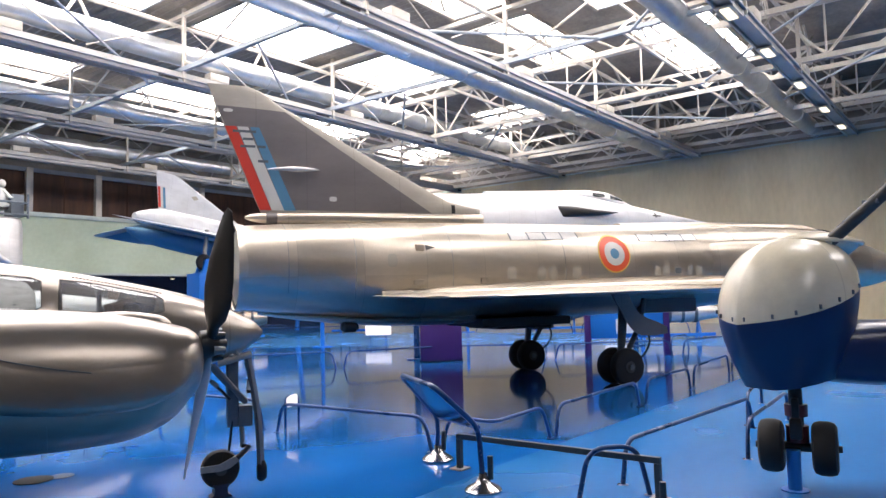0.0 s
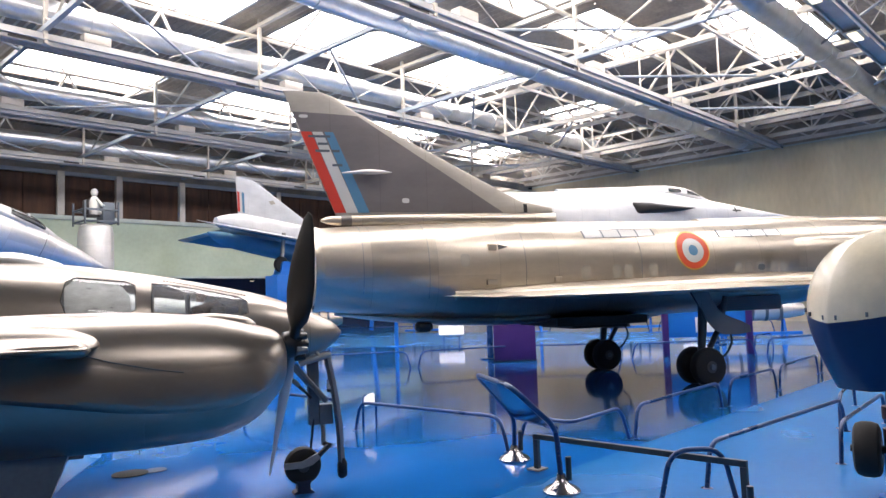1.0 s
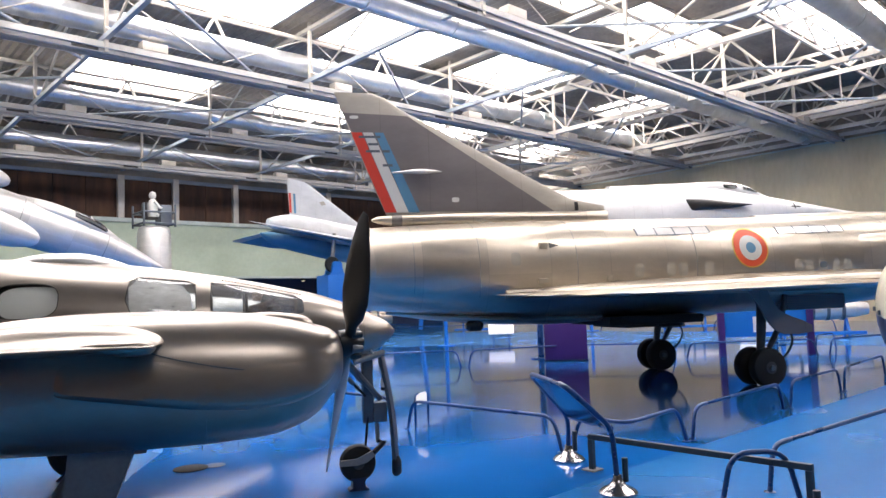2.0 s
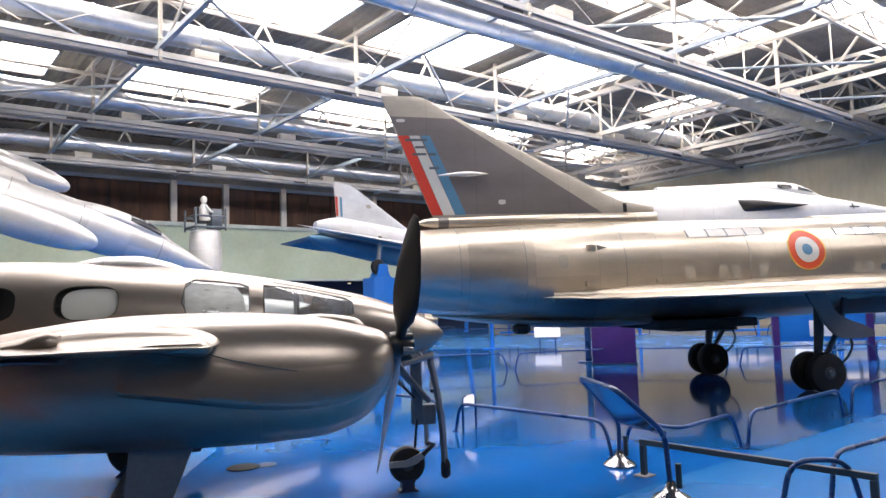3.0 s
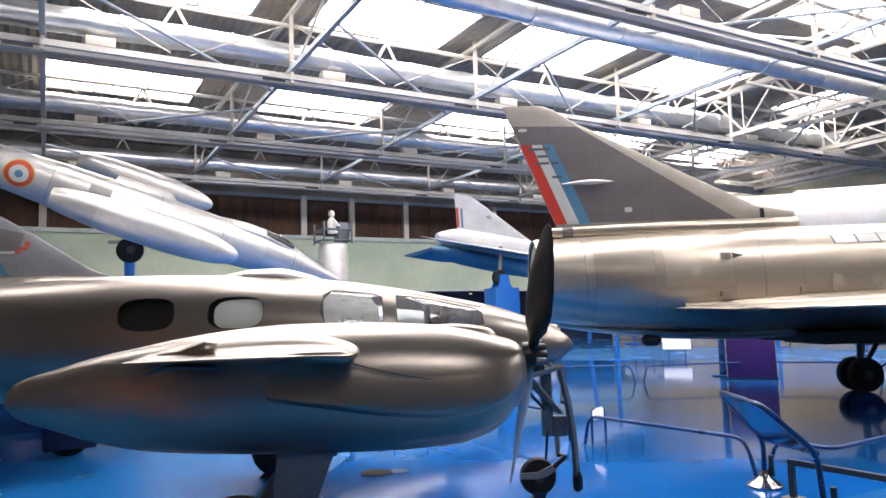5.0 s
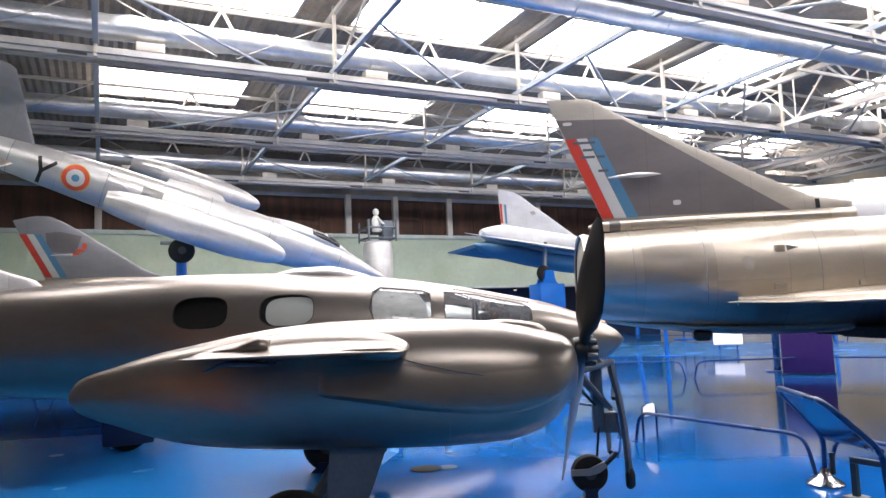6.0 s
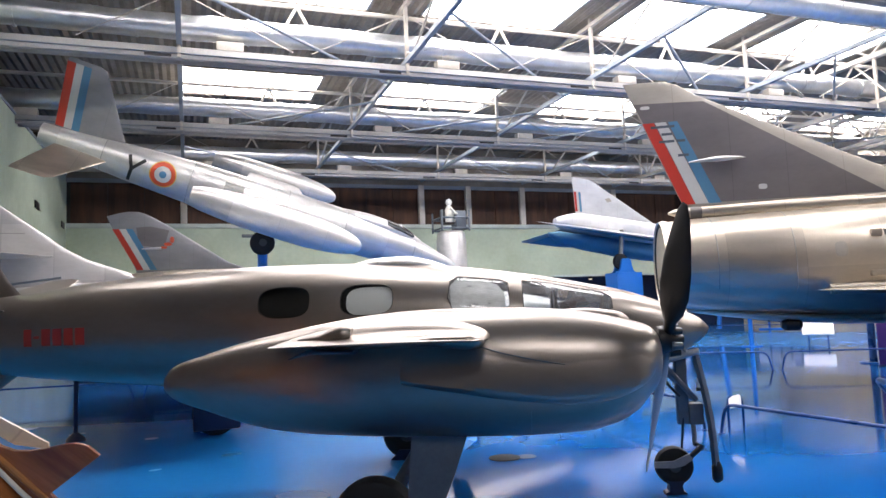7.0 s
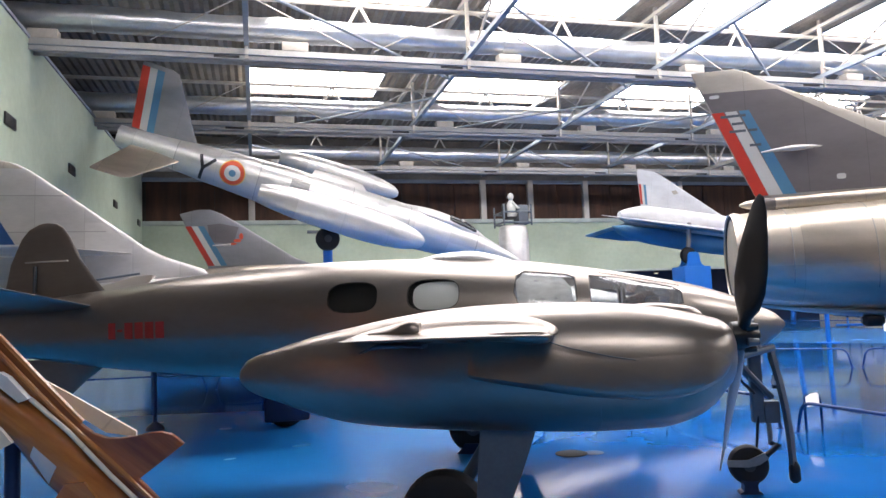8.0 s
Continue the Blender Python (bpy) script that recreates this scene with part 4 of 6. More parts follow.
    part("door_tip", Hull([(0.12, 0.02, -0.02, 0.02), (0.15, 0.04, -0.05, 0.04), (0.24, 0.04, -0.05, 0.045), (0.30, 0.02, -0.03, 0.03)], 2.4).mesh(12, 16), M_BLACK, t, m=pose(0.295, -0.12, 0, 0, -90, 0) @ Matrix.Scale(1, 4))
    return t


twin()


# ---------------------------------------------------------------- delta jet with the large tail
def big_delta():
    t = thing("delta_jet", plan(13.4, 7.3, -28.4), "large bare metal delta-wing jet with grey fin and tricolour stripes", "aircraft")
    body = Hull([(-6.62, 3.06, 1.60, 0.74), (-6.2, 3.09, 1.54, 0.80), (-4.8, 3.14, 1.34, 0.92), (-3.5, 3.17, 1.26, 1.0), (0.0, 3.20, 1.26, 1.06), (3.0, 3.22, 1.32, 1.02), (4.6, 3.22, 1.42, 0.95), (6.4, 3.22, 1.5, 0.82),
                 (7.6, 3.2, 1.56, 0.68), (8.4, 3.08, 1.62, 0.55), (9.4, 2.83, 1.72, 0.44), (10.3, 2.60, 1.86, 0.34)], 2.25)
    part("fuselage", body.mesh(120, 64, cap=False), M_ALU, t, "bare aluminium fuselage")
    part("nose_cone", Hull([(10.3, 2.60, 1.86, 0.34), (11.0, 2.45, 1.98, 0.22), (11.8, 2.27, 2.13, 0.06), (12.0, 2.22, 2.18, 0.01)], 2.2).mesh(20, 40), M_BLACK, t, "black nose cone")
    part("canopy", Hull([(7.4, 3.24, 2.9, 0.3), (7.9, 3.22, 2.8, 0.31), (8.4, 3.10, 2.7, 0.27), (8.9, 2.97, 2.6, 0.16), (9.15, 2.89, 2.6, 0.04)], 2).mesh(26, 26), M_CANOPY, t, "dark glazed canopy")
    part("spine", Hull([(1.5, 3.26, 3.0, 0.2), (4.0, 3.32, 3.0, 0.3), (6.3, 3.34, 3.0, 0.34), (7.2, 3.3, 3.0, 0.33), (7.6, 3.2, 3.0, 0.28)], 2.2).mesh(20, 24), M_ALU, t)
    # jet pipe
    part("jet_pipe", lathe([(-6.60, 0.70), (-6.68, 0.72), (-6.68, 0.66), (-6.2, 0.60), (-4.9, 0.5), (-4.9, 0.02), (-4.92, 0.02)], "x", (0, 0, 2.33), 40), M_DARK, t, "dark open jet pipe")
    bm = bmesh.new()
    add_lathe(bm, [(-6.66, 0.70), (-6.70, 0.74), (-6.62, 0.765), (-6.55, 0.75)], "x", (0, 0, 2.33), 48)
    part("pipe_lip", bm, M_ALU, t)
    for k in range(10):
        a = 2 * math.pi * k / 10
        part("pipe_petal", box((-6.5, -0.02, 0.58), (-6.25, 0.02, 0.66), 0.01), M_GEAR_L, t, m=pose(0, 0, 2.33) @ Matrix.Rotation(a, 4, "X"))
    for xs in (-5.9, -4.75, -2.95, -0.55, 4.1):
        part("fuselage_seam", tube([body.point(xs, -1.5 + 3.6 * k / 30 + math.pi * 0.5) for k in range(31)], 0.007, 5), M_GEAR_L, t)
    # fin on its tube
    tb = Hull([(-6.5, 3.24, 3.2, 0.02), (-6.4, 3.285, 3.16, 0.06), (-6.1, 3.31, 3.12, 0.085), (-2.2, 3.38, 3.1, 0.14), (-1.85, 3.38, 3.1, 0.14)], 2)
    part("tube_collar", lathe([(-6.14, 0.04), (-6.14, 0.1), (-5.95, 0.105), (-5.95, 0.04)], "x", (0, 0, 3.215), 24), M_FINGREY, t)
    part("parachute_tube", tb.mesh(30, 24), M_ALU, t, "bare metal tube below the fin")
    fin = Blade([(3.2, -1.85, -6.18, 0, 0.24), (3.48, -1.86, -6.30, 0, 0.24), (3.62, -2.55, -6.36, 0, 0.24), (3.8, -2.95, -6.44, 0, 0.24), (5.28, -5.88, -7.02, 0, 0.15), (5.50, -6.2, -7.1, 0, 0.12), (5.58, -6.42, -7.13, 0, 0.07)], True)
    fn = part("fin", fin.mesh(20, 3), M_TAN, t, "tall swept fin with pale edge")
    for sd in (-1, 1):
        part("fin_panel", patch(fin, [(-6.2, 3.37), (-2.95, 3.37), (-5.78, 5.16), (-6.97, 5.2)], sd, 0.004, fine=10), M_FINGREY, fn, "dark grey fin panel")
        te = lambda z: -6.18 - (z - 3.2) * 0.40
        lo, hi = 3.36, 4.84
        for name, a, b, mat in (("red_stripe", 0.0, 0.21, M_RED), ("white_stripe", 0.21, 0.43, M_STRIPE_W), ("blue_stripe", 0.43, 0.64, M_STRIPE_B)):
            part(name, patch(fin, [(te(lo) + a, lo), (te(lo) + b, lo), (te(hi) + b * 0.92, hi), (te(hi) + a, hi)], sd, 0.008, fine=8), mat, fn)
        for z, x, w in ((4.755, 0.10, 0.40), (4.62, 0.22, 0.18), (4.49, 0.12, 0.26), (4.49, 0.42, 0.14), (4.23, 0.32, 0.18)):
            a = te(z) + x
            part("lettering_bar", patch(fin, [(a, z - 0.02), (a + w, z - 0.02), (a + w, z + 0.025), (a, z + 0.025)], sd, 0.011, fine=4), M_GEAR, fn)
        part("fin_light", patch(fin, oval(-4.92, 3.59, 0.14, 0.09), sd, 0.012, fine=2), M_STRIPE_W, fn)
        part("fin_mark", patch(fin, oval(-6.78, 5.12, 0.16, 0.06), sd, 0.012, fine=2), M_STRIPE_W, fn)
        pt = part("fin_probe", Hull([(-6.12, 4.09, 4.07, 0.01), (-5.85, 4.13, 4.07, 0.03), (-5.6, 4.155, 4.06, 0.045), (-5.35, 4.14, 4.08, 0.03), (-5.18, 4.11, 4.1, 0.005)], 2).mesh(14, 14), M_ALU2, fn, m=pose(0, sd * 0.12, 0))
        part("fin_root_intake", patch(fin, [(-2.52, 3.38), (-2.44, 3.38), (-2.44, 3.55), (-2.52, 3.55)], sd, 0.01, fine=2), M_BLACK, fn)
    # wings
    for sd in (-1, 1):
        wg = Blade([(sd * 0.7, 5.2, -4.15, 1.78, 0.34), (sd * 1.1, 4.5, -4.2, 1.78, 0.30), (sd * 4.2, -3.1, -4.5, 1.72, 0.1), (sd * 4.36, -3.7, -4.4, 1.715, 0.04)])
        w = part("wing", wg.mesh(20, 2), M_ALU, t, "thin metal delta wing")
        part("elevon", Blade([(sd * 1.3, -4.1, -4.62, 1.775, 0.07), (sd * 4.0, -4.3, -4.75, 1.725, 0.05)]).mesh(), M_ALU, w)
        part("wing_root_fillet", Hull([(-4.3, 1.86, 1.7, 0.05), (-2.0, 1.98, 1.66, 0.3), (2.0, 2.06, 1.66, 0.4), (5.2, 2.05, 1.7, 0.2), (6.0, 1.95, 1.75, 0.03)], 1.7).mesh(24, 20), M_ALU, t, m=pose(0, sd * 0.92, 0))
        part("air_intake", Hull([(2.5, 2.7, 1.7, 0.12), (4.2, 2.85, 1.66, 0.3), (5.4, 2.85, 1.68, 0.34)], 2.5).mesh(16, 24, cap=True), M_ALU, t, m=pose(0, sd * 0.8, 0))
        roundel(body, 0.64, 2.52, 0.395, t, sd)
        for xa, xb in ((-1.66, -0.14), (1.39, 2.95)):
            lv = part("dorsal_louvre", patch(body, [(xa, 2.79), (xb, 2.83), (xb, 2.97), (xa, 2.94)], sd, 0.008, fine=8), M_ALU2, t, "pale louvred dorsal door")
            part("louvre_frame", patch(body, [(xa, 2.79), (xb, 2.83), (xb, 2.97), (xa, 2.94)], sd, 0.016, band=0.022, fine=8), M_GEAR, lv)
            for k in range(1, 4):
                xx = xa + (xb - xa) * k / 4
                part("louvre_rib", patch(body, [(xx, 2.79), (xx + 0.03, 2.79), (xx + 0.03, 2.96), (xx, 2.96)], sd, 0.014, fine=3), M_GEAR, lv)
        for x, z, w, h in ((-3.72, 2.0, 0.2, 0.1), (-2.4, 2.02, 0.14, 0.1), (-3.65, 2.63, 0.16, 0.12)):
            part("fuselage_scoop", box((x, sd * body.y(x, z) - 0.05, z - h / 2), (x + w, sd * body.y(x, z) + 0.05, z + h / 2), 0.02), M_ALU, t)
        part("scoop_mouth", patch(body, [(-3.46, 2.58), (-3.46, 2.69), (-3.26, 2.635)], sd, 0.006, fine=3), M_BLACK, t)
        for x in (-1.75, -1.1, -0.85, -0.3, 1.7, 1.95, 2.25, 2.6, 2.85):
            part("access_panel", patch(body, oval(x, 2.14, 0.2, 0.26, 12), sd, 0.003, fine=1), M_TAN, t)
        part("access_panel", patch(body, oval(-4.1, 2.4, 0.18, 0.24, 12), sd, 0.003, fine=1), M_TAN, t)
        part("access_port", patch(body, oval(2.27, 2.16, 0.18, 0.12, 14), sd, 0.008, fine=1), M_GEAR, t)
        # landing gear with twin wheels
        y0 = sd * 1.74
        lg = part("main_leg", tube([(0.25, y0, 1.65), (0.2, y0, 1.0), (0.12, y0, 0.36)], [0.09, 0.08, 0.06], 14), M_HUB, t, "dark grey main landing gear leg")
        wheel(t, (0.12, y0 - 0.2, 0.345), 0.345, 0.22)
        wheel(t, (0.12, y0 + 0.2, 0.345), 0.345, 0.22)
        part("axle", tube([(0.12, y0 - 0.36, 0.345), (0.12, y0 + 0.36, 0.345)], 0.05, 10), M_GEAR, lg)
        part("drag_brace", tube([(0.75, y0, 1.6), (0.62, y0, 1.1), (0.3, y0, 0.6)], 0.05, 10), M_HUB, lg)
        part("hose", tube(rounded([(0.55, y0 - 0.1, 1.2), (0.78, y0 - 0.12, 0.8), (0.6, y0 - 0.1, 0.5), (0.2, y0 - 0.1, 0.4)], 0.15), 0.022, 8), M_BLACK, lg)
        door = [(-0.21, 1.70), (0.16, 1.70), (0.25, 1.52), (0.37, 1.353), (0.48, 1.28), (0.623, 1.215), (0.85, 1.14), (1.04, 1.05), (1.05, 0.93), (0.75, 0.90), (0.444, 0.915), (0.3, 0.98), (0.197, 1.076), (0.1, 1.2), (0.022, 1.339), (-0.1, 1.52)]
        part("leg_door", slab(door, y0 + sd * 0.24, y0 + sd * 0.28), M_FINGREY, lg, "dark brown-grey curved leg door", smooth=False)
    for lo, hi, mat in (((1.52, -0.8, 1.28), (2.93, 0.8, 1.58), M_FINGREY), ((-2.3, -0.85, 1.14), (-0.35, 0.85, 1.3), M_DARK), ((-1.9, -0.7, 1.08), (-0.7, 0.7, 1.16), M_DARK)):
        part("belly_door", box(lo, hi, 0.03), mat, t, "dark open belly doors")
    for k in range(6):
        part("belly_slat", box((1.54, -0.83, 1.31 + 0.045 * k), (2.91, -0.802, 1.335 + 0.045 * k)), M_GEAR, t)
    part("nose_leg", tube([(7.2, 0, 1.6), (7.25, 0, 0.3)], 0.07, 12), M_GEAR, t)
    wheel(t, (7.25, 0, 0.3), 0.3, 0.2)
    part("belly_fairing", Hull([(-6.3, 1.58, 1.5, 0.02), (-5.4, 1.5, 1.36, 0.4), (-4.0, 1.42, 1.225, 0.6), (-3.0, 1.4, 1.20, 0.62), (-2.3, 1.4, 1.22, 0.6)], 2.3).mesh(24, 24), M_ALU, t)
    part("tail_hook", lathe([(-0.16, 0.05), (-0.1, 0.1), (0.1, 0.1), (0.16, 0.05)], "x", (-4.75, -0.4, 1.24), 14), M_BLACK, t)
    return t


big_delta()


# ---------------------------------------------------------------- cream and blue aircraft nose
def cream_nose():
    t = thing("cream_blue_aircraft", plan(6.68, 1.43, 152), "aircraft with a domed cream upper nose over dark blue keel", "aircraft")
    waist = lambda x: 1.60 - 0.29 * x
    side = [(0.62, 0.012), (0.57, 0.15), (0.50, 0.29), (0.40, 0.42), (0.26, 0.51), (0.08, 0.54), (-0.1, 0.52), (-0.28, 0.45), (-0.46, 0.33), (-0.62, 0.17), (-0.68, 0.03)]
    foot = [(0.40, 0.13), (0.39, 0.16), (0.37, 0.19), (0.33, 0.23), (0.25, 0.28), (0.1, 0.32), (-0.05, 0.33), (-0.2, 0.30), (-0.35, 0.22), (-0.5, 0.12), (-0.56, 0.03)]

    def closed(half):
        return half + [(x, -y) for x, y in reversed(half)]

    def keel(v):
        e = v ** 1.6
        return [(a[0] + (b[0] - a[0]) * e, a[1] + (b[1] - a[1]) * e, waist(a[0]) + (0.88 + 0.16 * (0.4 - b[0]) - waist(a[0])) * v) for a, b in zip(closed(side), closed(foot))]
    part("keel_shell", bridge_rings(bmesh.new(), [keel(k / 12) for k in range(13)]), M_BLUE, t, "dark blue keel with a sharp stem")
    rings = []
    for k in range(17):
        a = math.pi / 2 * k / 16.5
        c, e = math.cos(a) ** 0.8, math.sin(a)
        rings.append([(-0.12 + (x + 0.12) * c, y * c, waist(x) * (1 - e) + 2.15 * e) for x, y in closed(side)])
    part("upper_shell", bridge_rings(bmesh.new(), rings), M_CREAM, t, "glossy cream upper shell")
    for x, y in ((0.60, 0.06), (0.52, 0.27), (0.42, 0.41), (0.27, 0.515), (0.09, 0.545), (-0.1, 0.525), (-0.27, 0.46)):
        for sd in (-1, 1):
            part("fastener", box((x - 0.008, sd * y - 0.008, waist(x) + 0.018), (x + 0.008, sd * y + 0.008, waist(x) + 0.055), 0.003), M_GEAR, t)
    part("hatch_rim", tube([(-0.35 + 0.42 * math.cos(a), 0.34 * math.sin(a), 2.10 + 0.02 * math.cos(a)) for a in (2 * math.pi * k / 30 for k in range(31))], 0.02, 8), M_CREAM, t)
    part("hatch", Hull([(-0.77, 2.1, 2.0, 0.05), (-0.6, 2.17, 2.0, 0.25), (-0.3, 2.2, 2.0, 0.32), (-0.05, 2.17, 2.0, 0.25), (0.06, 2.1, 2.0, 0.05)], 2).mesh(14, 22), M_CREAM, t)
    part("mast", tube([(-0.2, 0.22, 2.06), (-0.72, 1.12, 2.98)], [0.055, 0.05], 12), M_HUB, t, "dark grey slanting tube")
    for s in (0.35, 0.55, 0.8):
        part("mast_band", box((-0.03, -0.07, -0.02), (0.03, 0.07, 0.02), 0.01), M_GEAR, t, m=pose(-0.2 - 0.52 * s, 0.22 + 0.9 * s, 2.08 + 0.92 * s))
    part("stub_wing", Hull([(-4.0, 1.40, 0.84, 0.5), (-2.0, 1.41, 0.86, 0.45), (-0.6, 1.42, 0.88, 0.38), (-0.2, 1.38, 0.92, 0.3)], 3.4).mesh(24, 36), M_BLUE, t, "dark blue stub wing beside the nose", m=pose(0, 0, 0, 0, 0, -24))
    turn = pose(0, 0, 0, 0, 0, 36)
    lg = part("nose_leg", tube([(-0.02, 0, 0.98), (-0.02, 0, 0.45)], 0.055, 14), M_BLACK, t, "dark red and black nose leg", m=turn)
    part("scissor_link", add_box(box((0.05, -0.05, 0.44), (0.13, 0.05, 0.62), 0.02), (0.03, -0.03, 0.6), (0.1, 0.03, 0.78), 0.01), M_BLACK, lg)
    part("leg_collar", add_lathe(lathe([(0.62, 0.05), (0.62, 0.09), (0.72, 0.09), (0.72, 0.05)], "z", (-0.02, 0, 0)), [(0.40, 0.05), (0.40, 0.09), (0.54, 0.09), (0.54, 0.05)], "z", (-0.02, 0, 0)), material("dark_red_gear", (0.09, 0.02, 0.03), 0.4), lg)
    part("axle", tube([(-0.02, -0.3, 0.36), (-0.02, 0.3, 0.36)], 0.04, 12), M_BLACK, lg)
    for y in (-0.205, 0.205):
        wheel(t, (-0.02, y, 0.36), 0.225, 0.19).matrix_basis = turn
        part("axle_cap", tube([(-0.02, y * 1.4, 0.36), (-0.02, y * 1.62, 0.36)], 0.03, 10), M_BLACK, lg)
    part("jack_post", add_lathe(lathe([(0.0, 0.055), (0.34, 0.055)], "z", (0.06, 0, 0.004), 20), [(0.0, 0.11), (0.012, 0.11)], "z", (0.06, 0, 0.004), 24), M_STAND, t, "blue support post under the wheels")
    for x in (-3.4,):
        for y in (-0.5, 0.5):
            part("jack_post", tube([(x, y * 0.2, 0.004), (x, y * 0.2, 1.0)], 0.08, 14), M_STAND, t)
    return t


cream_nose()


# ---------------------------------------------------------------- raised rocket jet, nose down
def rocket_jet():
    m = pose(2.37, 23.6, 5.27) @ Matrix.Rotation(radians(17.8), 4, "Y") @ Matrix.Rotation(radians(20), 4, "X")
    t = thing("rocket_jet", m, "bare metal experimental jet mounted nose-down with wingtip engines", "aircraft")
    h = Hull([(-7.0, 0.36, -0.30, 0.32), (-6.0, 0.42, -0.42, 0.40), (-4.0, 0.58, -0.6, 0.55), (-1.5, 0.70, -0.72, 0.66), (1.5, 0.72, -0.72, 0.66), (3.2, 0.70, -0.66, 0.60), (4.4, 0.62, -0.52, 0.5), (5.6, 0.36, -0.36, 0.34), (6.6, 0.10, -0.18, 0.14), (7.0, -0.03, -0.06, 0.02)], 2.0)
    part("fuselage", h.mesh(90, 48), M_ALU2, t, "bare aluminium fuselage")
    part("canopy", Hull([(2.2, 0.72, 0.4, 0.2), (3.2, 0.82, 0.4, 0.34), (4.2, 0.78, 0.35, 0.33), (4.8, 0.62, 0.3, 0.24), (5.3, 0.42, 0.2, 0.08)], 2).mesh(24, 24), M_ALU2, t)
    part("canopy_window", Hull([(3.75, 0.82, 0.6, 0.30), (4.2, 0.80, 0.55, 0.335), (4.65, 0.69, 0.5, 0.27), (4.8, 0.62, 0.45, 0.2)], 2).mesh(16, 24), M_CANOPY, t, "dark cockpit window")
    part("canopy_frame", lathe([(4.22, 0.30), (4.22, 0.355), (4.28, 0.355), (4.28, 0.30)], "x", (0, 0, 0.46), 24), M_ALU2, t)
    for xs in (-5.2, -2.6, 0.4, 2.4, 4.9):
        part("fuselage_seam", tube([h.point(xs, a * math.pi / 20) for a in range(41)], 0.012, 5), M_GEAR_L, t)
    fin = Blade([(0.3, -4.6, -6.7, 0, 0.22), (2.4, -5.75, -6.85, 0, 0.14), (2.47, -5.95, -6.8, 0, 0.05)], True)
    fn = part("fin", fin.mesh(14, 1), M_GREYFIN, t, "grey swept fin with tricolour edge")
    for nm, a, b, mat in (("red_stripe", 0.0, 0.24, M_RED), ("white_stripe", 0.24, 0.46, M_STRIPE_W), ("blue_stripe", 0.46, 0.68, M_STRIPE_B)):
        part(nm, patch(fin, [(-6.71 + a, 0.42), (-6.71 + b, 0.42), (-6.84 + b, 2.34), (-6.84 + a, 2.34)], -1, 0.008, fine=8), mat, fn)
    for sd in (-1, 1):
        part("tailplane", Blade([(sd * 0.3, -4.9, -6.5, -0.05, 0.16), (sd * 1.8, -6.0, -7.1, -0.75, 0.08), (sd * 1.9, -6.2, -7.1, -0.8, 0.03)]).mesh(), M_ALU, t, "bare metal tailplane")
        part("wing", Blade([(sd * 0.5, 1.5, -1.2, 0.1, 0.26), (sd * 4.0, 0.9, -0.9, 0.4, 0.18)]).mesh(), M_ALU2, t, "thin straight wing")
        nac = Hull([(-2.35, 0.22, -0.28, 0.24), (-2.0, 0.32, -0.34, 0.32), (-0.8, 0.44, -0.44, 0.42), (0.6, 0.46, -0.46, 0.43), (1.6, 0.38, -0.38, 0.34), (2.1, 0.26, -0.26, 0.24), (2.32, 0.14, -0.14, 0.13), (2.36, 0.08, -0.08, 0.07)], 2.0)
        part("wingtip_engine", nac.mesh(50, 36), M_ALU2, t, "bare metal wingtip engine pod", m=pose(0.05, sd * 4.1, 0.4))
        roundel(h, -3.4, 0.05, 0.40, t, sd)
        for a, b in (((-4.45, 0.32), (-4.3, -0.06)), ((-3.98, 0.30), (-4.3, -0.06)), ((-4.3, -0.06), (-4.34, -0.42))):
            d = (Vector(b) - Vector(a)).normalized() * 0.05
            nrm = Vector((-d.y, d.x))
            A, B = Vector(a), Vector(b) + d
            part("letter_stroke", patch(h, [A + nrm, B + nrm, B - nrm, A - nrm], sd, 0.008, fine=4), M_BLACK, t, "black letter Y")
    part("wing_root_panel", patch(h, [(-1.6, 0.1), (-1.0, 0.1), (-1.0, 0.45), (-1.6, 0.45)], -1, 0.01, fine=3), M_GEAR_L, t)
    return t


rocket_jet()
for x, y, z in ((1.85, 21.6, 3.9),):
    st = thing("display_pylon", pose(x, y, 0), "tall blue steel pylon under the raised jet", "support", "pylons under the raised jet")
    part("pylon_post", tube([(0, 0, 0), (0, 0, z - 0.3)], 0.14, 16), M_STAND, st)
    part("foot_plate", box((-0.4, -0.4, 0.0), (0.4, 0.4, 0.04), 0.01), M_STAND, st)
    wheel(st, (0, -0.1, z), 0.36, 0.24)
    part("wheel_strut", tube([(0, 0.1, z), (0.1, 0.14, z + 0.75)], 0.06, 10), M_GEAR, st)


# ---------------------------------------------------------------- jets that show their tails behind
def tail_jet(name, label, m, fin_rows, body_rows, mat_fin, mat_body, stripe=None, tailplane=None, mark=None, nose=None):
    t = thing(name, m, label, "aircraft")
    h = Hull(body_rows, 2.1)
    part("fuselage", h.mesh(50, 36), mat_body, t)
    fin = Blade(fin_rows, True)
    fn = part("fin", fin.mesh(16, 2), mat_fin, t, "swept fin")
    if stripe:
        te0, te1, lo, hi, w = stripe
        for nm, k, mat in (("red_stripe", 0, M_RED), ("white_stripe", 1, M_STRIPE_W), ("blue_stripe", 2, M_STRIPE_B)):
            part(nm, patch(fin, [(te0 + w * k, lo), (te0 + w * (k + 1), lo), (te1 + w * (k + 1), hi), (te1 + w * k, hi)], -1, 0.01, fine=8), mat, fn)
    if tailplane:
        part("tailplane", Blade(tailplane).mesh(), mat_body, t)
    if mark:
        for k, q in enumerate(mark):
            part("fin_emblem", patch(fin, oval(*q, 14, 2.2), -1, 0.012, fine=1), M_ORANGE, fn, "small orange emblem")
    return t, h, fin


